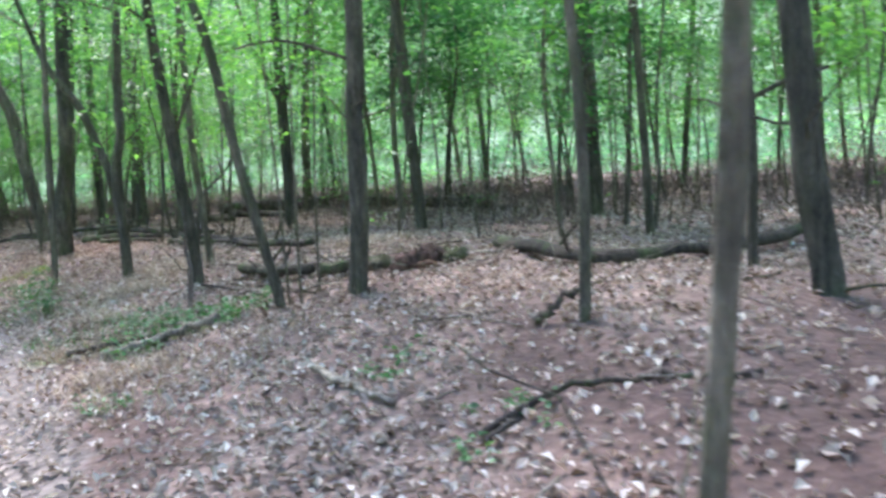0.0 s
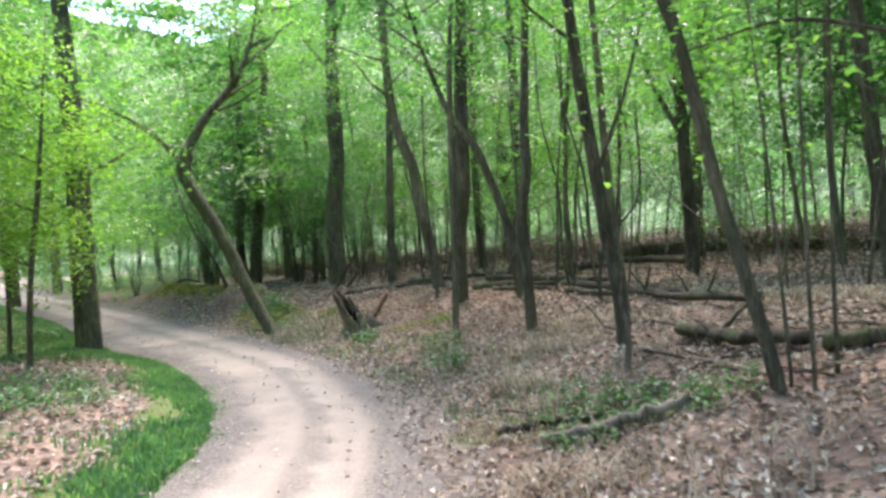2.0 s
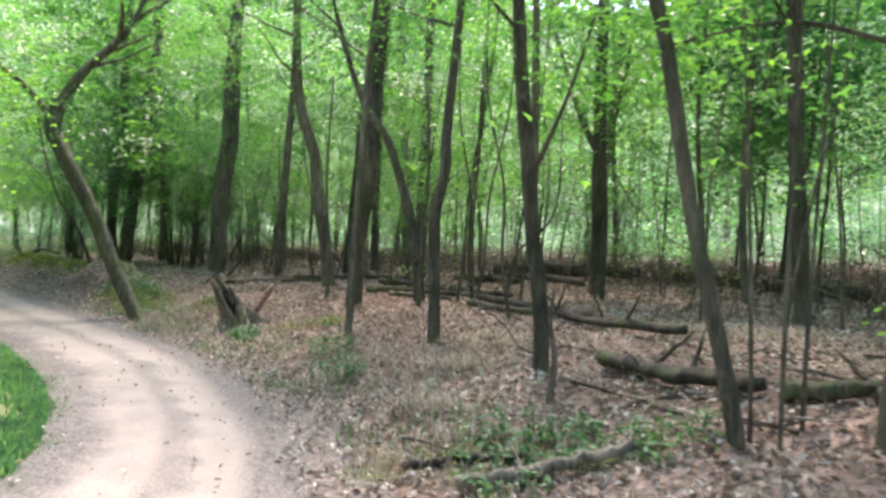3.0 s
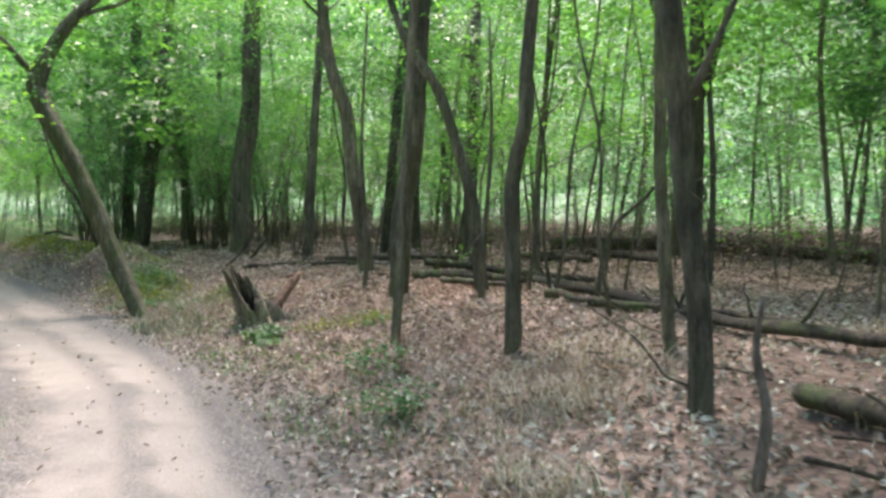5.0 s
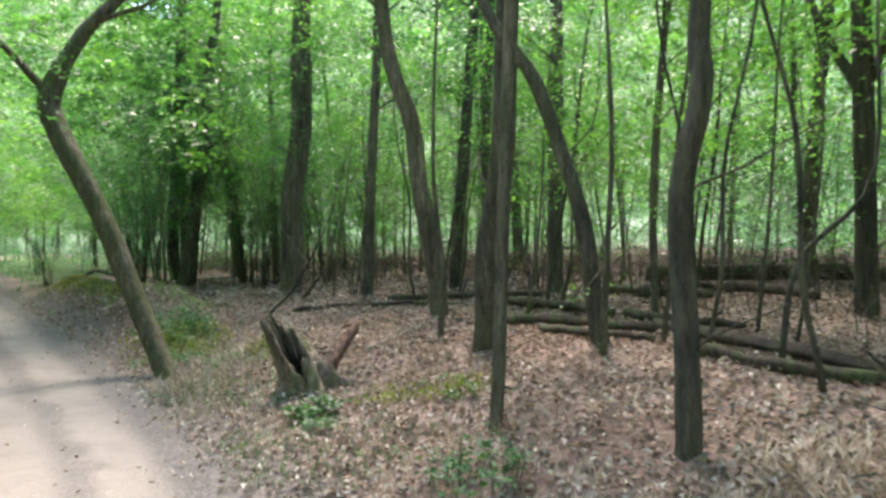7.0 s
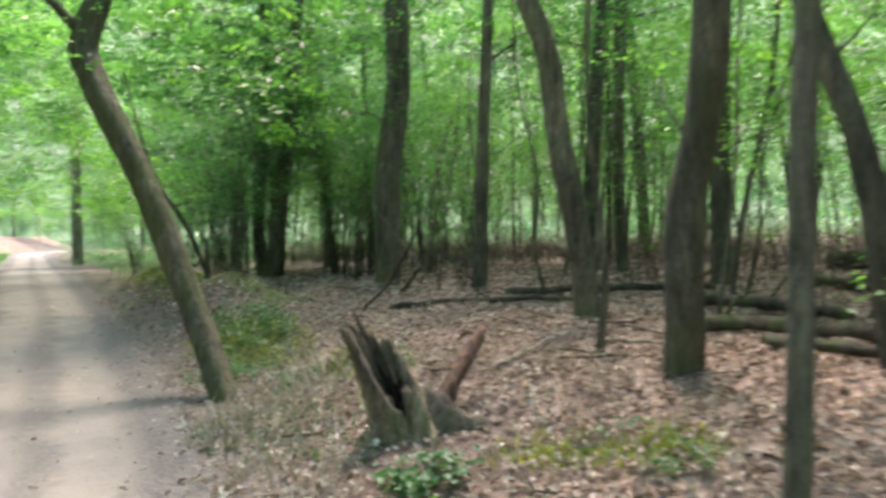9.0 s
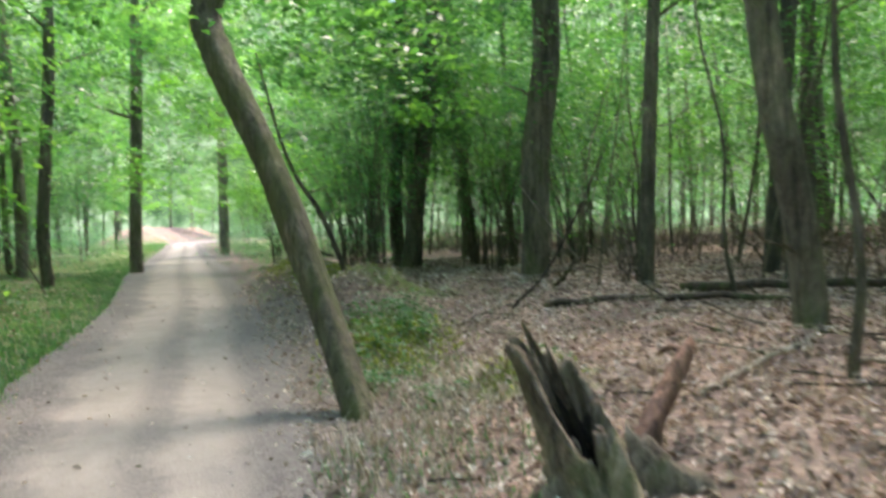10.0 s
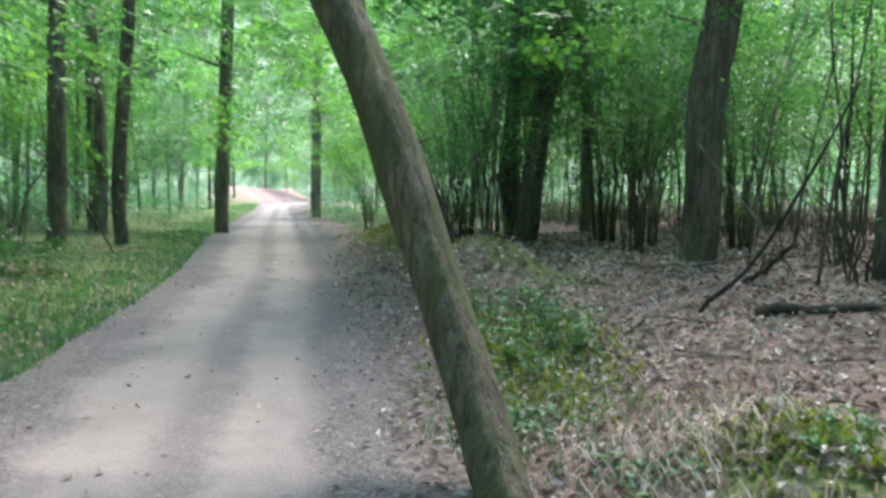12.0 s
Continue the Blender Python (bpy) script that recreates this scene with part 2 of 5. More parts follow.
class Geo:
    """Vertices and faces gathered for one mesh."""

    def __init__(self):
        self.v, self.f, self.n = [], [], 0

    def add(self, v, f):
        self.v.append(np.asarray(v, float))
        self.f.extend([tuple(i + self.n for i in face) for face in f])
        self.n += len(v)

    def tube(self, pts, radii, sides=9, rough=0.06, cap=True, flare=0.0, ridges=0.0, rings=26):
        pts = np.asarray(pts, float)
        d = np.gradient(pts, axis=0)
        d /= np.linalg.norm(d, axis=1)[:, None] + 1e-9
        ref = np.array([1.0, 0.13, 0]) if abs(d[:, 2]).mean() > 0.5 else np.array([0.05, 0, 1.0])
        u = np.cross(d, ref)
        u /= np.linalg.norm(u, axis=1)[:, None]
        w = np.cross(d, u)
        a = np.arange(sides) * 2 * np.pi / sides
        rad = np.asarray(radii, float)[:, None] * (1 + rough * rng.standard_normal((len(pts), sides)))
        lobes = 1 + 0.10 * np.sin(3 * a + rng.uniform(0, 6)) + 0.05 * np.sin(5 * a + rng.uniform(0, 6))
        rad = rad * lobes
        if flare:
            z = np.linspace(0, 1, len(pts))[:, None]
            rad = rad * (1 + flare * np.exp(-z * rings / 1.6) * (0.7 + 0.6 * np.maximum(0, np.sin(4 * a + 1))))
        if ridges:
            z = np.linspace(0, 1, len(pts))[:, None]
            for lobe, share, pitch in ((5, 0.5, 9), (8, 0.6, 17), (11, 0.7, 26)):
                rad = rad * (1 + ridges * share * np.sin(lobe * a + rng.uniform(0, 6) + 2.2 * np.sin(pitch * z + rng.uniform(0, 6))))
            rad = rad * (1 + 0.022 * np.sin(31 * z + rng.uniform(0, 6)) + 0.018 * np.sin(53 * z + rng.uniform(0, 6)))
        ring = pts[:, None] + rad[:, :, None] * (np.cos(a)[None, :, None] * u[:, None] + np.sin(a)[None, :, None] * w[:, None])
        v = ring.reshape(-1, 3)
        f = []
        for i in range(len(pts) - 1):
            for j in range(sides):
                k = (j + 1) % sides
                f.append((i * sides + j, i * sides + k, (i + 1) * sides + k, (i + 1) * sides + j))
        if cap:
            f.append(tuple(range(sides))[::-1])
            f.append(tuple((len(pts) - 1) * sides + j for j in range(sides)))
        self.add(v, f)

    def leaves(self, pos, size, flat=0.5, ratio=0.5, fold=0.15, up=None, tilt=(0, 0, 0)):
        """One folded six-cornered leaf at each place."""
        pos = np.asarray(pos, float)
        n = len(pos)
        size = np.broadcast_to(size, n)[:, None]
        nor = rng.standard_normal((n, 3)) * (1 - flat)
        nor[:, 2] = np.abs(nor[:, 2]) + flat * 1.5
        nor += np.asarray(tilt, float)
        nor /= np.linalg.norm(nor, axis=1)[:, None]
        t = rng.standard_normal((n, 3)) if up is None else np.asarray(up) + 0.25 * rng.standard_normal((n, 3))
        t -= (t * nor).sum(1)[:, None] * nor
        t /= np.linalg.norm(t, axis=1)[:, None]
        s = np.cross(nor, t)
        lift = nor * size * fold
        half = s * size * ratio * 0.5
        v = np.stack([pos - t * size * 0.5, pos - t * size * 0.05 + half + lift, pos + t * size * 0.28 + half * 0.7 + lift * 0.8,
                      pos + t * size * 0.5, pos + t * size * 0.28 - half * 0.7 + lift * 0.8, pos - t * size * 0.05 - half + lift], 1).reshape(-1, 3)
        b = np.arange(n)[:, None] * 6 + self.n
        self.v.append(v)
        self.f.extend(map(tuple, np.concatenate([b + [0, 1, 2, 3], b + [0, 3, 4, 5]]).tolist()))
        self.n += 6 * n

    def small_leaves(self, pos, size, flat=0.5, ratio=0.55, fold=0.15, tilt=(0, 0, 0)):
        """One folded four-cornered leaf at each place."""
        k = len(self.f)
        self.leaves(pos, size, flat, ratio, fold, tilt=tilt)
        v = self.v.pop().reshape(-1, 6, 3)[:, [0, 1, 3, 5]]
        self.f = self.f[:k]
        self.n -= 2 * len(v)
        base = np.arange(len(v))[:, None] * 4 + self.n - 4 * len(v)
        self.v.append(v.reshape(-1, 3))
        self.f.extend(map(tuple, (base + [0, 1, 2, 3]).tolist()))

    def mesh(self, name, mat, smooth=True):
        me = bpy.data.meshes.new(name)
        me.from_pydata(np.concatenate(self.v).tolist(), [], self.f)
        me.materials.append(mat)
        if smooth:
            me.polygons.foreach_set("use_smooth", np.ones(len(me.polygons), bool))
        me.update()
        return me


def part(name, geo, mat, parent, label="", smooth=True):
    ob = new(name, geo.mesh(name, mat, smooth))
    ob.parent = parent
    if label:
        ob["label"] = label
    return ob


def thing(name, x, y, z, label, category, group="", kind=""):
    ob = new(name)
    ob.empty_display_size = 0.2
    ob.matrix_basis = pose(x, y, z)
    return tagged(ob, label, category, group, kind)


def spline(pts, n):
    """Points along a smooth curve through pts."""
    p = np.asarray(pts, float)
    p = np.vstack([2 * p[0] - p[1], p, 2 * p[-1] - p[-2]])
    out = []
    k = len(p) - 3
    for t in np.linspace(0, k - 1e-6, n):
        i = int(t)
        u = t - i
        a, b, c, d = p[i:i + 4]
        out.append(0.5 * (2 * b + (c - a) * u + (2 * a - 5 * b + 4 * c - d) * u * u + (3 * b - a - 3 * c + d) * u ** 3))
    return np.array(out)


# ---- plan: the path and the lie of the land ----
RIGHT = [(9, -14), (4.5, -6), (1.4, 0), (0.1, 2.1), (-1.75, 4.5), (-4.2, 8.1), (-6.1, 10.6), (-9.0, 13.1), (-11.8, 14.8), (-14.0, 16.1), (-16.8, 17.6), (-24.1, 21.2), (-39.2, 28.3), (-66, 40.6), (-80, 47.2), (-88, 53), (-92, 62), (-92, 90)]
LEFT = [(6, -15.5), (1.8, -7.5), (-1.4, -0.9), (-2.6, 1.2), (-4.3, 4.2), (-6.4, 7.6), (-7.6, 9.2), (-9.8, 11.0), (-12.7, 12.6), (-15.5, 13.7), (-18.3, 14.9), (-25.6, 18.5), (-40.7, 24.9), (-66.5, 37.2), (-82, 44.4), (-91, 51), (-95.5, 61), (-96, 90)]
R2, L2 = spline(RIGHT, 420), spline(LEFT, 420)
MID2, HALF = (R2 + L2) / 2, np.linalg.norm(R2 - L2, axis=1) / 2
TAN = np.gradient(MID2, axis=0)
TAN /= np.linalg.norm(TAN, axis=1)[:, None]
NORMAL = np.stack([TAN[:, 1], -TAN[:, 0]], 1)


def across(x, y):
    """Metres outside the path's edge (negative: on it), and the side (+1: woods, -1: grass)."""
    q = np.stack([np.ravel(x), np.ravel(y)], 1)
    d = np.empty(len(q))
    side = np.empty(len(q))
    for i in range(0, len(q), 4000):
        off = q[i:i + 4000, None] - MID2[None]
        j = (off ** 2).sum(2).argmin(1)
        o = off[np.arange(len(j)), j]
        s = (o * NORMAL[j]).sum(1)
        d[i:i + 4000] = np.linalg.norm(o, axis=1) - HALF[j]
        side[i:i + 4000] = np.sign(s)
    return d.reshape(np.shape(x)), side.reshape(np.shape(x))


def smooth(t):
    t = np.clip(t, 0, 1)
    return t * t * (3 - 2 * t)


def path_height(x):
    return np.interp(-np.asarray(x, float), [-20, 16, 37, 52, 66, 90, 130, 200], [-0.36, -0.38, -0.03, 0.1, 0.4, 0.8, 2, 6])


def ripple(x, y):
    return (0.035 * np.sin(1.3 * x + 0.7 * y) * np.sin(0.9 * y - 0.5 * x + 1) + 0.02 * np.sin(3.1 * x - 2.2 * y) + 0.015 * np.sin(4.7 * y + 2.9 * x + 2)
            + 0.012 * np.sin(8.3 * x + 5.1 * y) * np.sin(7.1 * y - 4.4 * x))


def ridge(x, y, a, b, wide):
    a, b = np.array(a), np.array(b)
    q = np.stack([np.asarray(x, float), np.asarray(y, float)], -1)
    t = np.clip(((q - a) @ (b - a)) / ((b - a) @ (b - a)), 0, 1)
    return np.exp(-((q - a - t[..., None] * (b - a)) ** 2).sum(-1) / wide ** 2)


def height(x, y):
    x, y = np.asarray(x, float), np.asarray(y, float)
    d, side = across(x, y)
    o = np.clip(d, 0, None)
    base = np.minimum(path_height(x), 0.15 + (path_height(x) - 0.15) * np.exp(-o / 14))
    rise = np.clip((0.30 - base), 0, None)
    woods = rise * smooth(o / 4.5) + 0.15 * smooth((o - 4) / 8)
    grass = 0.12 * smooth(o / 0.8) + np.clip(rise - 0.2, 0, None) * smooth(o / 6)
    z = base + np.where(side > 0, woods, grass)
    z += (0.7 * ridge(x, y, (-26.5, 23.8), (-18.5, 20.1), 1.0) + 0.28 * ridge(x, y, (-18.0, 19.8), (-15.8, 18.6), 0.8)) * smooth(o / 0.55) * (side > 0)
    z += 0.22 * ridge(x, y, (-12.9, 17.6), (-12.4, 17.3), 0.45) + 0.15 * ridge(x, y, (-1.2, 10.9), (0.2, 11.4), 0.9)
    z += 1.9 * ridge(x, y, (-93, 45.5), (-100, 55), 2.8) * smooth(o / 1.5)
    z += ripple(x, y) * smooth(o / 1.2)
    return z - 0.05 * (d < -0.05)


def bare(x, y):
    """Where the leaf cover is thin and dark soil shows, 0 to 1; near the walk's start it also paints in shade."""
    x, y = np.asarray(x, float), np.asarray(y, float)
    k = np.sin(1.1 * x + 0.6 * y + 0.5) * np.sin(0.95 * y - 0.7 * x + 2.0) + 0.5 * np.sin(2.7 * x + 1.3) * np.sin(2.3 * y + 0.4) + 0.3 * np.sin(5.3 * x - 3.1 * y)
    k = 0.6 * smooth((k - 0.25) / 0.6)
    # The two patches right of the start are soil with shadow painted in.
    for a, b, w in [((-2.8, 7.7), (-2.0, 6.6), 0.5), ((0.1, 8.5), (0.5, 7.1), 0.4), ((0.4, 7.0), (1.7, 5.0), 0.8), ((1.6, 5.6), (2.6, 7.6), 0.8), ((-0.2, 5.2), (0.9, 4.6), 0.5), ((-3.3, 12.0), (-1.8, 11.0), 0.7), ((-15.2, 17.3), (-24.3, 21.7), 0.45)]:
        k = np.maximum(k, ridge(x, y, a, b, w))
    return k


def ground_z(x, y):
    return float(height(np.array([x]), np.array([y]))[0])


def build_ground():
    xs = np.concatenate([[-3000, -1500, -700, -350, -220], np.arange(-160, -46, 3.0), np.arange(-46, -26, 0.7), np.arange(-26, 6, 0.22), np.arange(6, 30, 1.2), [35, 50, 80, 140, 300, 800, 2000, 3000]])
    ys = np.concatenate([[-3000, -1500, -700, -300, -120, -60, -35], np.arange(-22, 1, 1.0), np.arange(1, 27, 0.22), np.arange(27, 50, 0.7), np.arange(50, 130, 3.0), [160, 220, 350, 700, 1500, 3000]])
    X, Y = np.meshgrid(xs, ys)
    Z = height(X, Y)
    far = np.hypot(X + 20, Y - 20)
    Z = np.where(far > 200, 8.0, Z)
    d, side = across(X, Y)
    v = np.stack([X, Y, Z], -1).reshape(-1, 3)
    nx, ny = len(xs), len(ys)
    i = (np.arange(ny - 1)[:, None] * nx + np.arange(nx - 1)[None]).ravel()
    me = bpy.data.meshes.new("ground")
    me.from_pydata(v.tolist(), [], np.stack([i, i + 1, i + nx + 1, i + nx], 1).tolist())
    me.polygons.foreach_set("use_smooth", np.ones(len(me.polygons), bool))
    me.materials.append(FLOOR)
    verge = np.clip(1.0 - d / np.where(side > 0, 0.7, 0.25), 0, 1)
    moss = np.where(side < 0, (lambda k: k * np.clip(1.0 - np.abs(d - 1.3) / 1.6, 0, 1) * 0.9 + (1 - k) * np.clip(1.0 - np.abs(d - 0.35) / 0.6, 0, 1) * 0.8)(smooth((-11 - X) / 6)) * smooth((-3 - X) / 3), 0)
    moss = np.maximum(moss, np.where(side < 0, 0.6 * smooth((d - 1) / 2) * smooth((-11 - X) / 8), 0))
    moss = np.maximum(moss, 0.95 * ridge(X, Y, (-27, 24.4), (-18, 20.6), 0.9))
    moss = np.maximum(moss, 0.65 * smooth((-28 - X) / 10) * smooth((d - 0.6) / 2))
    for (a, b, w, k) in [((-16.5, 18.9), (-14.6, 17.9), 0.8, 0.5), ((-12.9, 17.6), (-12.4, 17.3), 0.5, 0.9), ((-9.7, 15.8), (-8.6, 15.7), 0.3, 0.5), ((-4.4, 9.9), (-3.0, 10.2), 0.6, 0.5)]:
        moss = np.maximum(moss, k * ridge(X, Y, a, b, w))
    moss = moss * (1 - ridge(X, Y, (-93, 45.5), (-100, 55), 5.0))
    for name, val in (("verge", verge), ("moss", moss), ("soil", bare(X, Y) * (side > 0))):
        at = me.attributes.new(name, "FLOAT", "POINT")
        at.data.foreach_set("value", val.ravel().astype(np.float32))
    return tagged(new("ground", me), "woodland floor covered in fallen brown leaves and soil", "ground", kind="structure")


def build_path():
    us = np.linspace(0, 1, 19)
    rows = []
    for i in range(len(R2)):
        a, b = L2[i], R2[i]
        row = a[None] + us[:, None] * (b - a)[None]
        row[0] -= NORMAL[i] * (0.16 + 0.12 * math.sin(i * 0.55) + 0.06 * math.sin(i * 1.3))
        row[-1] += NORMAL[i] * (0.16 + 0.12 * math.sin(i * 0.45 + 2) + 0.06 * math.sin(i * 1.1))
        rows.append(row)
    P = np.array(rows)
    z = path_height(P[..., 0]) + 0.012 + 0.03 * np.sin(us * np.pi)[None] - 0.018 * (np.exp(-((us - 0.3) / 0.1) ** 2) + np.exp(-((us - 0.72) / 0.1) ** 2))[None]
    z = np.where((us < 0.01) | (us > 0.99), z - 0.05, z) + 0.008 * np.sin(P[..., 0] * 3.1) * np.sin(P[..., 1] * 2.7)
    v = np.concatenate([P, z[..., None]], -1).reshape(-1, 3)
    k = len(us)
    i = (np.arange(len(P) - 1)[:, None] * k + np.arange(k - 1)[None]).ravel()
    me = bpy.data.meshes.new("path")
    me.from_pydata(v.tolist(), [], np.stack([i, i + 1, i + k + 1, i + k], 1).tolist())
    me.polygons.foreach_set("use_smooth", np.ones(len(me.polygons), bool))
    me.materials.append(GRAVEL)
    at = me.attributes.new("across", "FLOAT", "POINT")
    at.data.foreach_set("value", np.tile(us, len(P)).astype(np.float32))
    return tagged(new("path", me), "pale sandy gravel woodland path with two worn wheel tracks", "path", kind="structure")


build_ground()
build_path()


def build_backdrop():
    # Emission ring: the sunlight and haze of far woods are in its colour.
    m, n, l, p = material("glowing_woods")
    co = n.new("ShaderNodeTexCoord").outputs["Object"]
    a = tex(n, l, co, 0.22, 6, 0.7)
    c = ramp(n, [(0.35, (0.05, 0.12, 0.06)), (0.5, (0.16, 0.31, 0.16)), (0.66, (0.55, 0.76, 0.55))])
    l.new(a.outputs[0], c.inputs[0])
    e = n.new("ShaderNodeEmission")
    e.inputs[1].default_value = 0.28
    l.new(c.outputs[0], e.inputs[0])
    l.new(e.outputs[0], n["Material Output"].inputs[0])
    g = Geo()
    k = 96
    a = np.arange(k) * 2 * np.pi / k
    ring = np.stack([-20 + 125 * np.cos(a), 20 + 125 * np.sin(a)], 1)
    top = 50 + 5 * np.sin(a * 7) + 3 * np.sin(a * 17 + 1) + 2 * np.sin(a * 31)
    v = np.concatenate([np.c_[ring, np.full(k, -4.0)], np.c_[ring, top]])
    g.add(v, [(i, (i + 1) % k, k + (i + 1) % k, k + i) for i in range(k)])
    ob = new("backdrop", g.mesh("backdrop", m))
    tagged(ob, "glowing backdrop coloured as hazy, sunlit distant woodland", "backdrop", kind="structure")


build_backdrop()


# ---- trees ----
def spray_offsets(n, wide):
    """Offsets of the leaves of one spray: a slanted, drooping plate with ragged ends."""
    a = rng.uniform(0, 6.28)
    along, over = np.clip(rng.standard_normal(n), -2, 2) * wide * 1.25, np.clip(rng.standard_normal(n), -2, 2) * wide * 0.6
    z = rng.normal(0, 0.09, n) + along * rng.normal(0, 0.3) - 0.12 * (along ** 2 + over ** 2) / wide
    return np.stack([along * math.cos(a) - over * math.sin(a), along * math.sin(a) + over * math.cos(a), z], 1)


def mass(p):
    """How thickly leaves gather about a place: boughs and the gaps between them."""
    x, y, z = p
    return math.sin(0.83 * x + 0.41 * y + 1.0) + math.sin(0.77 * y - 0.35 * x + 0.9 * z) + math.sin(1.15 * z + 0.5 * x + 2.0) + 0.7 * math.sin(1.9 * x - 1.6 * y + 1.4 * z)


def crown_leaves(geo, centre, spread, clumps, per, size, flat=0.55, simple=False):
    """Leaves in loose flat sprays about a centre."""
    c = np.asarray(centre) + rng.standard_normal((clumps, 3)) * np.asarray(spread) * 0.55
    for p in c:
        w = rng.uniform(0.3, 0.75)
        q = p + spray_offsets(per, w)
        (geo.small_leaves if simple else geo.leaves)(q, rng.uniform(0.7, 1.3, per) * size, flat, tilt=(*rng.normal(0, 0.45, 2), 0))


def limb_points(base, az, rise, length, bend=0.25, n=6):
    t = np.linspace(0, 1, n)
    d = np.array([math.cos(az), math.sin(az), rise])
    d = d / np.linalg.norm(d)
    p = np.asarray(base) + t[:, None] * d * length
    p[:, 2] += bend * length * t ** 2 * 0.3
    return p + rng.standard_normal((n, 3)) * 0.03 * length * t[:, None]


def tree(pts, r0, r1, label, group="", limbs=(), mat=None, crown=True, low=3.0, tall=13.0, leaf=0.09, sprays=26, flare=0.5, wide=2.2, per=52, simple=False, limbs_n=7, bare=3, fine=False, fork=None, foliage=None):
    """A tree: a trunk through pts (world places, the first at the foot), given limbs, and further limbs with leaves above `low`."""
    mat = mat or BARK
    p = np.asarray(pts, float)
    foot = p[0].copy()
    p = p - foot
    ob = thing("tree", *foot, label, "tree", group)
    d = (p[-1] - p[-2]) / np.linalg.norm(p[-1] - p[-2])
    d = d * 0.5 + np.array([0, 0, 0.5])
    d /= np.linalg.norm(d)
    rest = tall - p[-1][2]
    k = len(p)
    if rest > 1:
        p = np.vstack([p, p[-1] + d * rest * 0.5 + rng.normal(0, 0.15, 3), p[-1] + d * rest + rng.normal(0, 0.3, 3)])
    full = spline(np.vstack([p[0] - (0, 0, 0.25), p]), 26)
    rows, sides = (110, 26) if fine else (26, 12)
    course = spline(np.vstack([p[0] - (0, 0, 0.25), p]), rows)
    s = np.linspace(0, 1, rows)
    if fine:
        sway = r0 * 0.16 * np.minimum(1, s * 12)
        course[:, 0] += sway * np.sin(23 * s + rng.uniform(0, 6))
        course[:, 1] += sway * np.sin(19 * s + rng.uniform(0, 6))
    girth = (r0 + (r1 - r0) * np.minimum(1, s * 1.5)) * np.clip((1.03 - s) / 0.4, 0.12, 1)
    if fork:
        girth = girth * (1 - 0.36 * smooth((course[:, 2] + foot[2] - fork) / 0.5))
    g = Geo()
    g.tube(course, girth, sides, 0.016 if fine else 0.035, flare=flare, ridges=0.05 if fine else 0.0)
    part("trunk", g, mat, ob)
    tips = []
    for lp, lr in limbs:
        q = spline(np.asarray(lp, float) - foot, 12)
        b = Geo()
        b.tube(q, np.linspace(lr, lr * 0.35, 12), 8, 0.05)
        part("branch", b, mat, ob)
        tips.append(q[-1])
        tips.append(q[-4])
    for i in range(bare):
        j = int(rng.integers(4, 13))
        lp = limb_points(full[j], rng.uniform(0, 6.28), rng.uniform(0.1, 0.9), rng.uniform(0.5, 1.5))
        lp += np.cumsum(rng.normal(0, 0.05, lp.shape), axis=0) * (np.arange(6) > 0)[:, None]
        b = Geo()
        b.tube(lp, np.linspace(max(0.007, r1 * 0.16), 0.003, 6), 5, 0.05)
        part("branch", b, mat, ob)
    if crown:
        zs = full[:, 2]
        for i in range(limbs_n):
            z = low + (tall - low) * ((i + rng.uniform(0, 0.9)) / (limbs_n + 0.5)) ** 1.5
            j = int(np.clip(np.searchsorted(zs, z), 1, 25))
            lp = limb_points(full[j], rng.uniform(0, 6.28), rng.uniform(0.2, 0.8), rng.uniform(0.5, 1.0) * wide)
            b = Geo()
            b.tube(lp, np.linspace(max(0.012, r1 * 0.35), 0.008, 6), 5, 0.05)
            part("branch", b, mat, ob)
            tips += [lp[-1], lp[3]]
        c = Geo()
        for t in tips:
            crown_leaves(c, t, (0.9, 0.9, 0.5), max(1, sprays // 6), per, leaf, 0.7, simple=simple)
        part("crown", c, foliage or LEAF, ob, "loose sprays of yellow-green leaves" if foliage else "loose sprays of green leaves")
    return ob


def seat(x, y):
    return (x, y, ground_z(x, y))


def up(x, y, *rest):
    return [seat(x, y), *rest]


def tree_fine(*given, **named):
    """A tree close to the walk, its trunk ridged and uneven."""
    return tree(*given, fine=True, **named)


# the trees that stand near the walk
tree_fine(up(-13.58, 16.33, (-14.37, 16.52, 0.63), (-15.0, 16.42, 1.89), (-15.69, 16.24, 3.11), (-15.95, 16.27, 3.73), (-15.65, 16.68, 4.72), (-15.1, 17.35, 5.8)), 0.125, 0.17,
     "leaning mossy brown tree that forks, at the path's edge", mat=BARK_MOSS, limbs=[([(-15.95, 16.27, 3.7), (-16.39, 15.62, 4.55), (-17.3, 14.7, 5.3), (-18.4, 13.8, 5.8)], 0.07)], low=5.0, tall=9.0, sprays=22, flare=0.75, bare=0, fork=3.85)
tree_fine(up(-17.43, 23.29, (-17.34, 23.37, 2.56), (-17.19, 23.5, 5.24)), 0.26, 0.22, "stout upright dark trunk among dead leaves", mat=BARK_GREY, low=5.5, tall=16, sprays=30, wide=3)
tree_fine(up(-23.71, 25.39, (-23.76, 25.32, 1.96), (-23.59, 25.53, 6.92)), 0.2, 0.15, "dark leafy tree with twin trunks on the bank", low=2.6, tall=13, sprays=40, wide=2.8, leaf=0.12)
tree_fine(up(-22.95, 25.0, (-22.75, 25.15, 1.6), (-22.5, 25.35, 4.5), (-22.3, 25.6, 7)), 0.27, 0.15, "dark leafy tree with twin trunks on the bank", low=2.8, tall=12, sprays=40, wide=2.8, leaf=0.12)
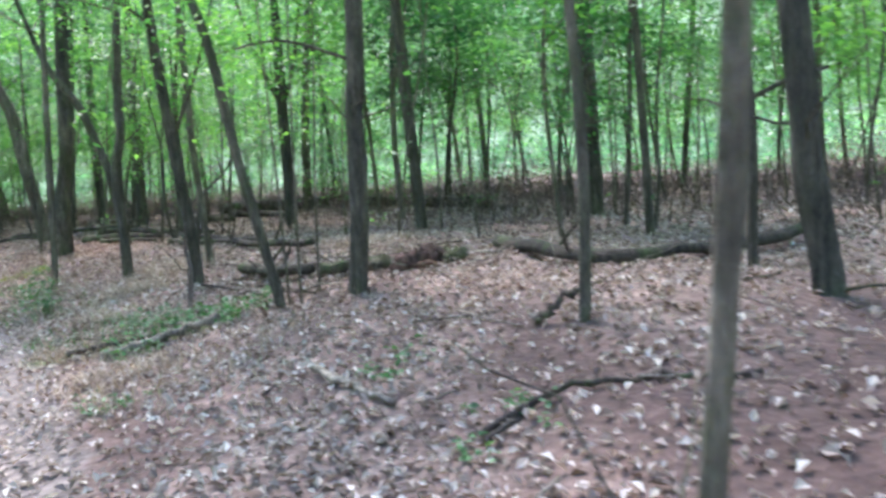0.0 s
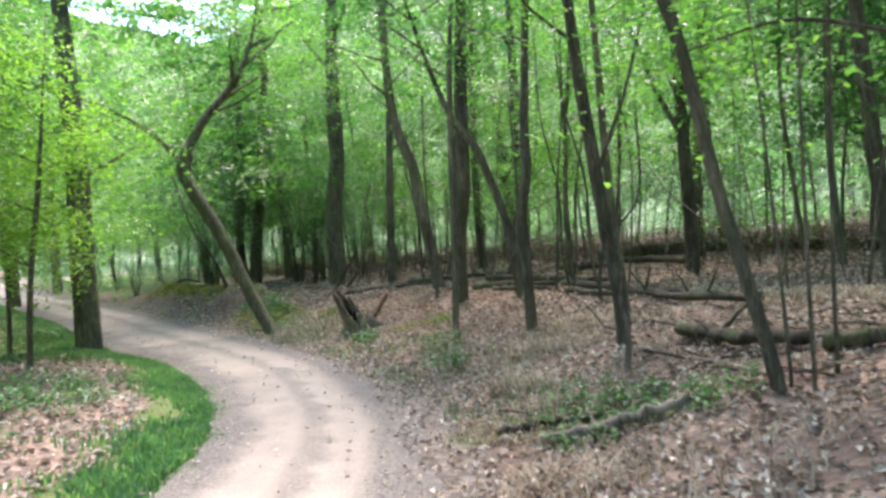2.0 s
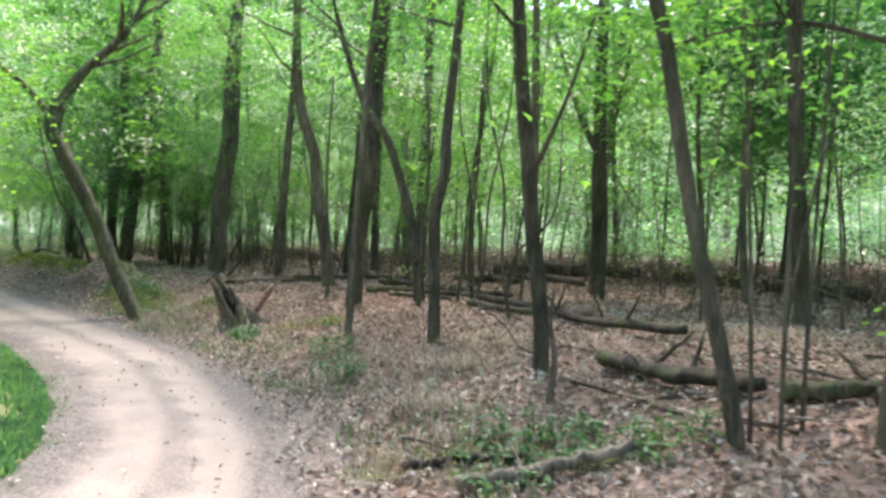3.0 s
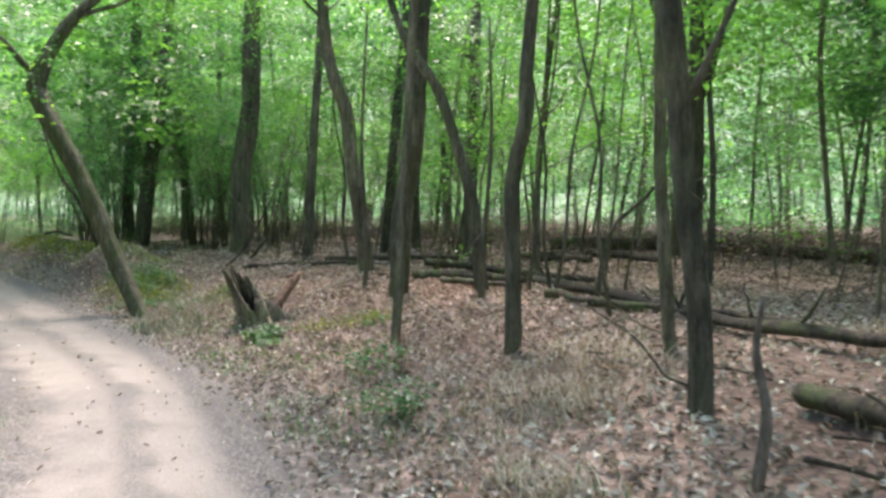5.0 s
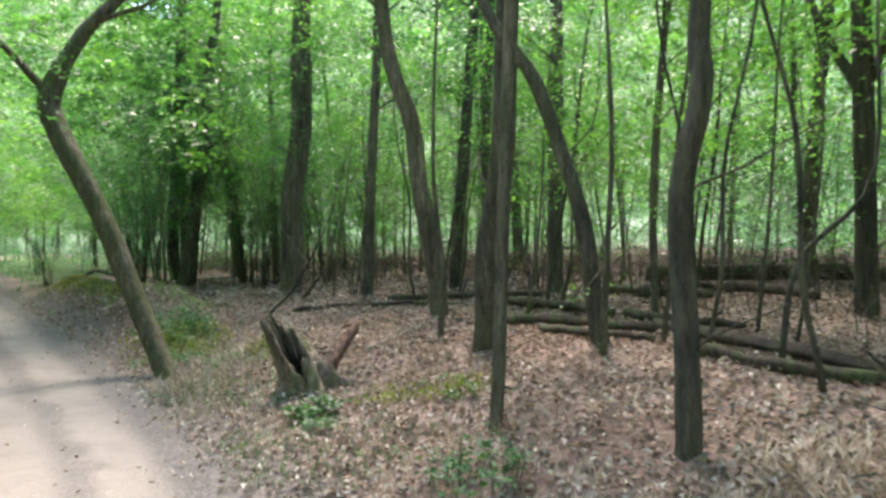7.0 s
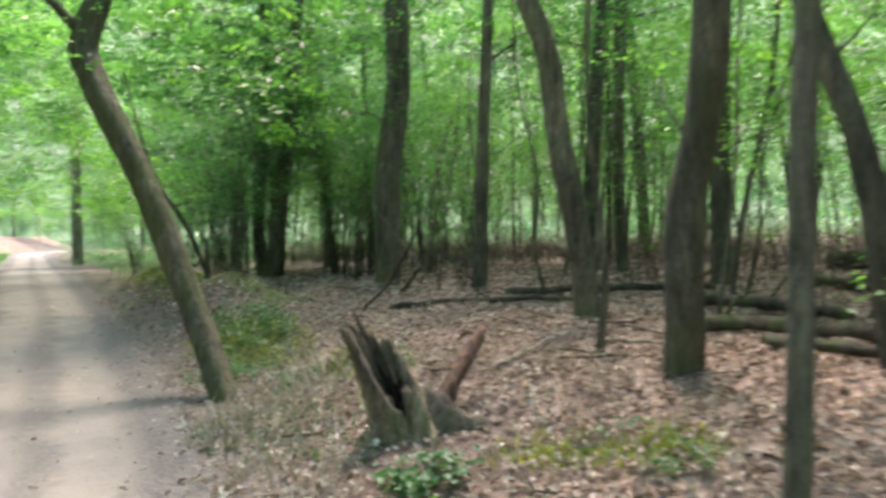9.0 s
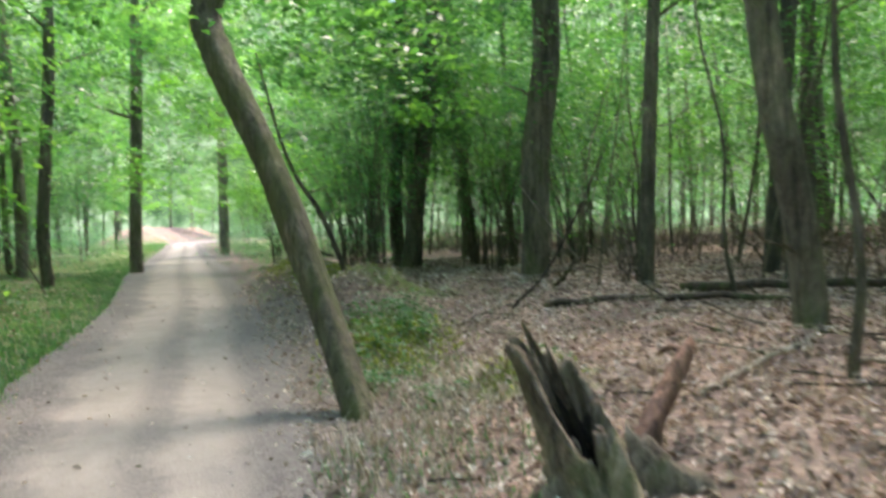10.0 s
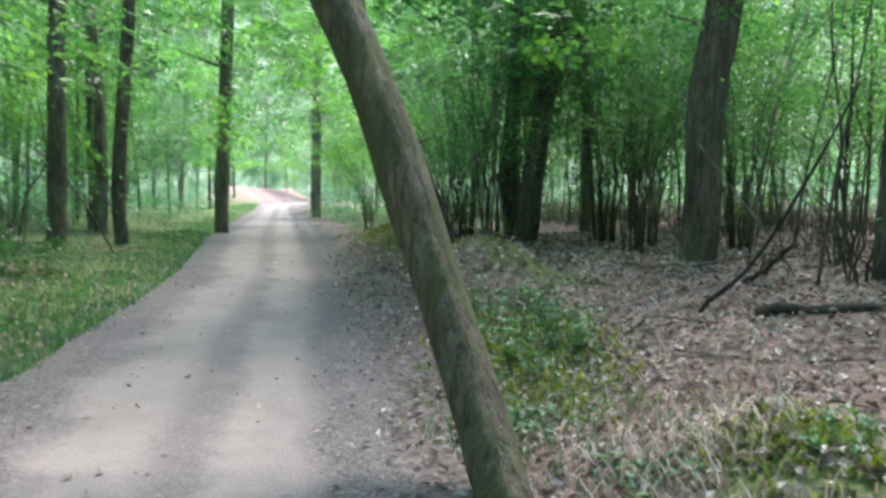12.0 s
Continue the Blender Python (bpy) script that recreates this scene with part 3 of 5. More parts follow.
tree_fine(up(-10.87, 19.07, (-11.03, 18.98, 1.81), (-11.2, 18.88, 3.1), (-11.5, 18.7, 4.6)), 0.15, 0.11, "curved grey-brown tree in dead leaves", mat=BARK_GREY, low=4.2, tall=13)
tree_fine(up(-9.17, 17.13, (-9.09, 17.16, 1.36), (-8.91, 17.23, 3.31)), 0.155, 0.125, "straight brown trunk in dead leaves", mat=BARK_GREY, low=5, tall=14)
tree_fine(up(-7.84, 14.7, (-7.8, 14.79, 1.33), (-7.72, 14.85, 3.61)), 0.055, 0.045, "slender brown tree close to the path", mat=BARK_GREY, low=3.8, tall=9, sprays=16, flare=0.2, bare=1)
tree_fine(up(-7.75, 16.98, (-7.83, 16.97, 1.35), (-8.07, 16.91, 2.22), (-8.35, 16.83, 3.12), (-8.9, 16.7, 4.0)), 0.1, 0.068, "dark tree that bows over to one side", low=4, tall=8)
tree_fine(up(-6.24, 14.23, (-6.26, 14.22, 1.53), (-6.15, 14.25, 2.35), (-6.11, 14.26, 3.17)), 0.085, 0.07, "straight dark tree in dead leaves", low=4, tall=12)
tree_fine(up(-4.22, 12.42, (-4.28, 12.41, 1.1), (-4.39, 12.37, 1.84), (-4.53, 12.32, 3.98)), 0.085, 0.07, "slim dark tree beside the green herbs", low=3.4, tall=11, limbs=[([(-4.35, 12.4, 2.1), (-4.0, 12.5, 3.0), (-3.7, 12.7, 4.2)], 0.03)])
tree_fine(up(-2.22, 9.93, (-2.5, 9.9, 1.4), (-2.75, 9.89, 2.7), (-3.0, 9.9, 3.6)), 0.055, 0.045, "slim leaning tree over the fallen wood", low=3.6, tall=8, flare=0.2)
tree_fine(up(-1.36, 9.78, (-1.3, 9.82, 1.7), (-1.25, 9.85, 3.1)), 0.098, 0.082, "straight dark trunk beside rotting wood", low=4.2, tall=14, limbs=[([(-1.28, 9.84, 2.5), (-2.0, 9.9, 2.75), (-2.8, 10.1, 2.7)], 0.02)])
tree_fine(up(0.72, 7.74, (0.75, 7.74, 1.65), (0.69, 7.75, 2.72)), 0.042, 0.036, "thin grey sapling with a broken stub", mat=BARK_GREY, low=3.6, tall=7, sprays=12, flare=0.2)
tree(up(1.54, 16.55, (1.5, 16.58, 2.5), (1.43, 16.6, 5)), 0.23, 0.19, "stout dark trunk farther into the woods", low=5, tall=16)
tree(up(1.97, 12.74, (1.92, 12.75, 1.98), (1.82, 12.77, 4.1)), 0.065, 0.05, "slim dark tree in open leaf litter", low=4, tall=10)
tree_fine(up(2.4, 7.85, (2.3, 7.9, 1.3), (2.22, 7.92, 2.4)), 0.108, 0.088, "dark trunk with a mossy foot", low=4, tall=13)
tree_fine(up(2.4, 9.59, (2.39, 9.59, 1.76), (2.29, 9.62, 3.18)), 0.05, 0.042, "slim dark tree in open leaf litter", low=4, tall=9)
tree_fine(up(0.73, 4.15, (0.77, 4.16, 0.54), (0.84, 4.14, 1.6), (0.9, 4.12, 2.6)), 0.036, 0.03, "thin grey sapling close to the path", mat=BARK_GREY, low=3.6, tall=6.5, sprays=10, flare=0.2)
tree(up(-28.68, 16.97, (-28.67, 17.02, 2.5), (-28.67, 17.08, 5.26)), 0.2, 0.17, "straight grey trunk standing in the grass verge", "verge trees", mat=BARK_GREY, low=5, tall=15)
tree(up(-30.63, 18.78, (-30.64, 18.73, 1.86), (-30.57, 19.01, 5.96)), 0.18, 0.15, "straight grey trunk standing in the grass verge", "verge trees", mat=BARK_GREY, low=5, tall=15)
tree(up(-36.94, 23.68, (-36.92, 23.72, 2.2), (-36.84, 23.94, 8.02)), 0.26, 0.2, "straight grey trunk standing in the grass verge", "verge trees", mat=BARK_GREY, low=4.5, tall=15, sprays=40)
tree(up(-52.4, 35.3, (-52.4, 35.3, 4), (-52.4, 35.36, 8)), 0.32, 0.25, "tree at the far turn of the path", mat=BARK_GREY, low=5, tall=16, sprays=30, leaf=0.2)
tree(up(-16.5, 13.85, (-16.5, 13.85, 1.5), (-16.45, 13.85, 4)), 0.27, 0.22, "stout grey trunk at the bend of the path", mat=BARK_GREY, low=3.4, tall=14, sprays=40,
     limbs=[([(-16.5, 13.8, 2.4), (-16.3, 13.2, 2.9), (-16.3, 12.5, 2.8)], 0.04), ([(-16.5, 13.8, 3.0), (-16.0, 13.2, 3.7), (-15.7, 12.6, 3.9)], 0.04)], bare=0)
tree(up(-5.3, 20.3, (-5.3, 20.3, 1.5), (-5.32, 20.3, 3.6)), 0.16, 0.12, "dark tree that forks well above the ground", low=5, tall=13, limbs=[([(-5.3, 20.3, 3.2), (-5.8, 20.4, 4.2), (-6.4, 20.5, 6.0)], 0.085), ([(-5.3, 20.3, 3.2), (-5.0, 20.4, 4.2), (-4.7, 20.5, 6.0)], 0.07)])
tree_fine(up(-4.65, 13.92, (-4.74, 13.89, 1.2), (-4.8, 13.88, 3.0)), 0.06, 0.05, "slim brown trunk with a rotting foot", mat=BARK_GREY, low=4, tall=9, sprays=12)
tree(up(-13.7, 26.5, (-13.75, 26.5, 2), (-13.7, 26.5, 5)), 0.14, 0.11, "dark trunk in the middle of the woods", low=4, tall=13)
tree(up(-10.8, 23.6, (-10.8, 23.65, 2), (-10.75, 23.7, 5)), 0.17, 0.13, "dark trunk in the middle of the woods", low=4, tall=14)
tree(up(-13.3, 10.7, (-13.1, 10.7, 1.2), (-12.8, 10.75, 2.6)), 0.05, 0.04, "young tree with low yellow-green leaves beyond the verge", low=1.4, tall=5.2, leaf=0.1, sprays=54, flare=0.2, wide=1.5, per=44, limbs_n=9, bare=0, foliage=LEAF_YOUNG)
tree(up(-16.6, 12.2, (-16.5, 12.2, 1.2), (-16.6, 12.2, 2.8)), 0.05, 0.04, "young tree with low yellow-green leaves beyond the verge", low=1.2, tall=5.0, leaf=0.1, sprays=36, flare=0.2, wide=1.3, per=44, limbs_n=8, bare=0, foliage=LEAF_YOUNG)

# ---- the rest of the woods: trunks in several builds, copied ----
rng = np.random.default_rng(11)
NEAR = np.array([(-13.9, 16.5), (-17.4, 23.3), (-23.7, 25.4), (-22.6, 25.4), (-10.9, 19.1), (-9.2, 17.1), (-7.9, 14.8), (-7.7, 17), (-6.2, 14.2), (-4.2, 12.4), (-2.2, 9.9), (-1.4, 9.8), (0.7, 7.7),
                 (1.5, 16.5), (2, 12.7), (2.4, 7.9), (2.4, 9.6), (-5.3, 20.3), (-4.7, 13.9), (-13.7, 26.5), (-10.8, 23.6), (-16.9, 13.7), (-28.7, 17), (-30.6, 18.8), (-36.9, 23.7), (-52.4, 35.3), (-10.9, 15.8)])
EYES = np.array([p[1][:2] for p in PATH])


def scatter(n, box, ok, apart_by, taken):
    """Places in a box that suit ok(x, y), kept apart."""
    out = []
    tries = rng.uniform((box[0], box[1]), (box[2], box[3]), (n * 12, 2))
    d, side = across(tries[:, 0], tries[:, 1])
    eye = np.min(np.linalg.norm(tries[:, None] - EYES[None], axis=2), axis=1)
    for q, dd, s, e in zip(tries, d, side, eye):
        if len(out) >= n:
            break
        if not ok(q[0], q[1], dd, s, e):
            continue
        if len(taken) and np.min(np.linalg.norm(np.array(taken) - q, axis=1)) < apart_by:
            continue
        taken.append(q)
        out.append(q)
    return out


def fill_tree(r, tall, low, leaf, wide, lean, label, mat, fork=False):
    """A woodland tree at the origin, to be copied."""
    pts = [(0, 0, 0), (lean * 0.25, rng.normal(0, 0.05), tall * 0.18), (lean * 0.6 + rng.normal(0, 0.08), rng.normal(0, 0.1), tall * 0.4)]
    limbs = []
    if fork:
        z = tall * 0.3
        limbs.append(([(lean * 0.42, 0, z), (lean * 0.42 + 0.35, 0.15, z + 1.1), (lean * 0.42 + 0.6, 0.3, z + 3.2)], r * 0.6))
    return tree(pts, r, r * 0.75, label, "woodland trees", limbs, mat, True, low, tall, leaf, 24, 0.4, wide, 40, True)


KINDS = [fill_tree(0.05, 8.5, 2.6, 0.13, 1.8, 0.3, "slender dark woodland tree with light green leaves", BARK),
         fill_tree(0.075, 10, 3.0, 0.14, 2.0, -0.4, "slim brown woodland tree with green leaves", BARK_GREY, True),
         fill_tree(0.11, 12, 3.4, 0.14, 2.4, 0.15, "dark woodland tree with a spreading green crown", BARK),
         fill_tree(0.15, 14, 4.0, 0.15, 2.8, -0.1, "stout grey-brown woodland tree with green leaves", BARK_GREY),
         fill_tree(0.04, 6.5, 1.6, 0.12, 1.6, 0.7, "young leaning woodland tree with low green leaves", BARK_GREY),
         fill_tree(0.06, 9, 2.2, 0.13, 1.9, -0.2, "slender forked woodland tree with green leaves", BARK, True)]
taken = [np.array(p) for p in NEAR]
WOODS = scatter(135, (-48, 8, 26, 52), lambda x, y, d, s, e: s > 0 and 5.2 < d < 27 and e > 6.5 and not (x > 2.6 and y < 14), 1.25, taken)
LEFTWOODS = scatter(55, (-70, -12, 4, 34), lambda x, y, d, s, e: s < 0 and 3.6 < d < 26 and e > 6, 1.6, taken)
RIM = scatter(60, (-75, -25, 40, 75), lambda x, y, d, s, e: d > 33 and e > 8, 2.5, taken)
BACK = scatter(16, (0, -14, 22, 10), lambda x, y, d, s, e: 2 < d and e > 4.5, 2.0, taken)
for q in [(-20.0, 11.3), (-22.5, 12.6), (-18.3, 11.8), (-25.5, 13.4), (-20.5, 9.0), (-15.5, 11.2)]:
    taken.append(np.array(q))
    LEFTWOODS.append(np.array(q))
LANE = scatter(75, (-112, 8, -34, 72), lambda x, y, d, s, e: 1.6 < d < 16, 2.2, taken)
picks = WOODS + LEFTWOODS + RIM + BACK + LANE
first = {}
for i, q in enumerate(picks):
    k = int(rng.choice(6, p=[0.26, 0.2, 0.15, 0.07, 0.14, 0.18]))
    s = rng.uniform(0.8, 1.25)
    m = pose(q[0], q[1], ground_z(*q), rng.normal(0, 2), rng.normal(0, 2), rng.uniform(0, 360)) @ Matrix.Diagonal((s, s, s, 1))
    if k not in first:
        first[k] = True
        KINDS[k].matrix_basis = m
    else:
        copy_thing(KINDS[k], m)


# ---- saplings and bent stems ----
rng = np.random.default_rng(12)
def stem(pts, r, label, leaves=30, leaf=0.06, mat=None, group="saplings", name="sapling"):
    p = np.asarray(pts, float)
    foot = p[0].copy()
    ob = thing(name, *foot, label, "sapling", group)
    q = spline(p - foot, 14)
    q[0, 2] -= 0.08
    g = Geo()
    g.tube(q, np.linspace(r, r * 0.35, 14), 6, 0.06)
    part("stem", g, mat or BARK_GREY, ob)
    if leaves:
        c = Geo()
        for t in rng.uniform(0.35, 1, max(1, leaves // 10)):
            a = q[int(t * 13)] + rng.normal(0, 0.22, 3)
            b = Geo()
            b.tube(np.linspace(q[int(t * 13)], a, 3), [r * 0.3, r * 0.2, 0.003], 4, 0)
            part("twig", b, mat or BARK_GREY, ob)
            c.leaves(a + rng.standard_normal((16, 3)) * (0.15, 0.15, 0.06), rng.uniform(0.7, 1.3, 16) * leaf, 0.6)
        part("leaves", c, LEAF, ob)
    return ob


SAP = [stem([(0, 0, 0), (0.03, 0.02, 1.2), (-0.04, 0.05, 2.6), (0.05, 0.1, 4.2)], 0.02, "thin grey sapling with a few leaves", 60),
       stem([(0, 0, 0), (-0.1, 0.02, 1.0), (-0.05, 0.06, 2.0), (-0.3, 0.0, 3.4)], 0.016, "thin crooked sapling with a few leaves", 50),
       stem([(0, 0, 0), (0.15, 0.05, 1.3), (0.4, 0.1, 2.6), (0.9, 0.15, 3.8)], 0.022, "thin leaning sapling with a few leaves", 70),
       stem([(0, 0, 0), (0.02, -0.03, 0.8), (0.1, 0, 1.7), (0.06, 0, 2.4)], 0.012, "bare thin upright stem", 0),
       stem([(0, 0, 0), (-0.02, 0.03, 1.6), (0.06, 0, 3.4), (0.0, 0.1, 5.6)], 0.026, "tall thin sapling with a few leaves", 60)]
spots = scatter(180, (-40, 6, 18, 40), lambda x, y, d, s, e: s > 0 and d > 3.6 and d < 22 and e > 5.2, 0.55, list(taken))
spots += scatter(40, (-45, 4, -10, 22), lambda x, y, d, s, e: s < 0 and 2.2 < d < 16 and e > 7, 0.7, list(taken))
used = set()
for q in spots:
    k = int(rng.integers(5))
    m = pose(q[0], q[1], ground_z(*q), rng.normal(0, 7), rng.normal(0, 7), rng.uniform(0, 360))
    if k not in used:
        used.add(k)
        SAP[k].matrix_basis = m
    else:
        copy_thing(SAP[k], m)

stem(up(-19.4, 20.5, (-19.66, 20.15, 1.6), (-19.9, 19.86, 2.2), (-20.06, 19.6, 3.0), (-20.2, 19.3, 4.4)), 0.055, "dark slender stem leaning across the bank", 60, mat=BARK, group="")
stem(up(3.0, 13.5, (3.2, 13.5, 1.8), (3.85, 13.3, 2.3), (4.6, 13.2, 2.5)), 0.06, "bowed dark sapling arching over", 20, mat=BARK, group="")
stem(up(-5.9, 16.2, (-5.75, 16.3, 1.2), (-5.2, 16.5, 1.9), (-5.15, 16.6, 3.4)), 0.035, "crooked dark stem above a fallen log", 20, mat=BARK, group="")
stem(up(-7.55, 16.55, (-7.5, 16.5, 1.0), (-7.45, 16.6, 2.4), (-7.5, 16.6, 4)), 0.045, "slim brown stem beside a bowed tree", 20, group="")
stem(up(-10.1, 17.75, (-10.05, 17.77, 1.0), (-10.2, 17.8, 2.4), (-10.1, 17.8, 4.8)), 0.045, "slim brown stem in the dead leaves", 20, group="")
stem(up(-28.2, 16.2, (-28.35, 16.4, 1.2), (-28.5, 16.8, 1.9), (-28.0, 16.6, 3.0)), 0.03, "twisted bare vine beside a verge tree", 0, mat=BARK, group="", name="vine")
stem(up(-27.6, 17.9, (-28.0, 17.6, 0.7), (-28.9, 17.0, 2.0), (-29.5, 16.6, 3.4)), 0.025, "slanting bare vine crossing a verge tree", 0, mat=BARK, group="", name="vine")


stem(up(-3.8, 11.22, (-3.76, 11.22, 0.35), (-3.82, 11.25, 0.65), (-3.79, 11.25, 0.95)), 0.036, "broken brown dead snag near a slim dark tree", 0, mat=BRUSHWOOD, group="", name="dead_snag")
for x, y, lean in [(-1.98, 9.86, 0.05), (-2.15, 10.0, -0.1), (-1.85, 10.1, 0.1)]:
    stem(up(x, y, (x + lean * 0.3, y, 1.2), (x + lean, y + 0.05, 2.6), (x + lean * 2, y + 0.1, 4.4)), 0.017, "thin pale sapling beside a leaning tree", 20, group="")
for x, y, a in [(-6.61, 16.79, 0.3), (-6.69, 16.95, -0.25), (-7.16, 17.37, 0.2), (2.1, 13.2, 0.15), (-5.5, 15.3, -0.3), (-9.9, 21.5, 0.4), (-12.4, 20.9, -0.3), (-12.9, 23.4, 0.35), (-16.2, 25.0, -0.2)]:
    stem(up(x, y, (x + a * 0.5, y, 1.1), (x + a * 0.6, y + 0.1, 2.2), (x + a * 1.6, y + 0.1, 3.6), (x + a * 1.8, y + 0.2, 5.2)), 0.03, "crooked dark sapling standing in dead leaves", 40, mat=BARK, group="")


def shrub(x, y, n, tall, spread, label, leaves=0, mat=None, leafy=0.0):
    """Stems fanning from one foot, with leaves at the tips and, for leafy shrubs, down the upper part of each stem."""
    ob = thing("shrub", x, y, ground_z(x, y), label, "shrub")
    for i in range(n):
        a = rng.uniform(0, 6.28)
        s = spread * rng.uniform(0.3, 1.0)
        h = tall * rng.uniform(0.6, 1.1)
        q = spline([(0.25 * math.cos(a) * rng.random(), 0.25 * math.sin(a) * rng.random(), -0.05), (math.cos(a) * s * 0.3, math.sin(a) * s * 0.3, h * 0.5), (math.cos(a) * s, math.sin(a) * s, h)], 8)
        q[2:7] += rng.normal(0, 0.05, (5, 3))
        g = Geo()
        g.tube(q, np.linspace(rng.uniform(0.012, 0.024), 0.005, 8), 5, 0.05)
        cane = part("stem", g, BARK, ob)
        if leaves:
            c = Geo()
            c.leaves(q[-1] + rng.standard_normal((leaves, 3)) * (0.4, 0.4, 0.35), rng.uniform(0.07, 0.12, leaves), 0.5)
            for k in range(int(leafy * 8)):
                at = q[rng.integers(3, 8)] + rng.normal(0, 0.3, 3)
                c.small_leaves(at + spray_offsets(26, rng.uniform(0.22, 0.42)), rng.uniform(0.06, 0.11, 26), 0.6, tilt=(*rng.normal(0, 0.5, 2), 0))
            part("leaves", c, mat or LEAF, cane)
    return ob


shrub(-21.2, 22.6, 14, 4.2, 1.6, "many-stemmed dark shrub fanning up from the bank", 40, LEAF_DARK, 0.8)
shrub(-24.8, 24.6, 14, 4.8, 1.9, "many-stemmed dark shrub fanning up from the bank", 50, LEAF_DARK, 1.0)
shrub(-23.1, 25.3, 22, 5.6, 1.5, "many-stemmed dark shrub round twin trunks", 50, LEAF_DARK, 1.3)
shrub(-22.0, 26.6, 18, 5.4, 2.2, "tall dark leafy shrub behind twin trunks", 60, LEAF_DARK, 1.3)
shrub(-20.4, 25.9, 16, 4.6, 2.0, "tall dark leafy shrub behind twin trunks", 60, LEAF_DARK, 1.2)
shrub(-18.6, 26.2, 14, 4.2, 1.9, "dark leafy shrub in the shade of the woods", 50, LEAF_DARK, 1.0)
shrub(-26.6, 26.4, 16, 5.0, 2.0, "tall dark leafy shrub behind the mossy bank", 60, LEAF_DARK, 1.2)
shrub(-15.8, 24.3, 9, 2.6, 1.5, "straggly dark shrub behind a stout trunk", 20)
shrub(-14.6, 22.2, 7, 2.0, 1.2, "straggly dark shrub behind a stout trunk", 8)
shrub(-19.6, 24.6, 10, 3.4, 1.6, "straggly leafy shrub in the shade", 60)
shrub(-11.9, 25.2, 9, 2.6, 1.4, "straggly leafy shrub in the shade", 40)
shrub(-33.2, 27.4, 12, 3.5, 1.8, "leafy shrub on the bank beside the path", 90)
shrub(-41.8, 32.6, 12, 3.8, 2.0, "leafy shrub on the bank beside the path", 110)
shrub(-32.5, 16.5, 10, 1.8, 1.6, "low green shrub behind the verge trees", 90)
shrub(-36.5, 19.5, 10, 2.2, 1.8, "low green shrub behind the verge trees", 110)
shrub(-42.0, 21.5, 12, 3.0, 2.0, "low green shrub behind the verge trees", 120)


# ---- far foliage, brush, litter ----
rng = np.random.default_rng(13)
def stuff(name, geo, mat, label, category, smooth_faces=True):
    return tagged(new(name, geo.mesh(name, mat, smooth_faces)), label, category, kind="stuff")


def far_foliage():
    g = Geo()
    for i in range(2100):
        a = rng.uniform(0, 2 * math.pi)
        r = rng.uniform(30, 62)
        x, y = -12 + r * math.cos(a), 16 + r * math.sin(a)
        d, s = across(np.array([x]), np.array([y]))
        if d[0] < 2.2 or (s[0] > 0 and d[0] < 27 and x < 10) or (s[0] < 0 and d[0] < 9):
            continue
        z = ground_z(x, y) + rng.uniform(0.3, 15) * rng.uniform(0.1, 1)
        if mass((0.6 * x, 0.6 * y, 0.6 * z)) < -0.9:
            continue
        n = 80
        g.small_leaves(np.array((x, y, z)) + np.concatenate([spray_offsets(20, 0.8) + rng.normal(0, 0.9, 3) for k in range(4)]), rng.uniform(0.2, 0.38, n), 0.6, tilt=(*rng.normal(0, 0.4, 2), 0))
    stuff("far_foliage", g, LEAF_FAR_LIT, "green foliage deep in the woods, coloured pale as if sunlit", "foliage")


far_foliage()


def sprays(name, pts, zs, clumps, per, size, spread, mat, label, thin=-0.35):
    g = Geo()
    for (x, y), z in zip(pts, zs):
        z += ground_z(x, y)
        for k in range(clumps):
            c = np.array((x, y, z)) + rng.standard_normal(3) * (spread, spread, spread * 0.4)
            if thin and mass(c) < thin:
                continue
            g.small_leaves(c + spray_offsets(per, rng.uniform(0.35, 0.6)), rng.uniform(0.7, 1.3, per) * size, 0.7, tilt=(*rng.normal(0, 0.4, 2), 0))
    stuff(name, g, mat, label, "foliage")


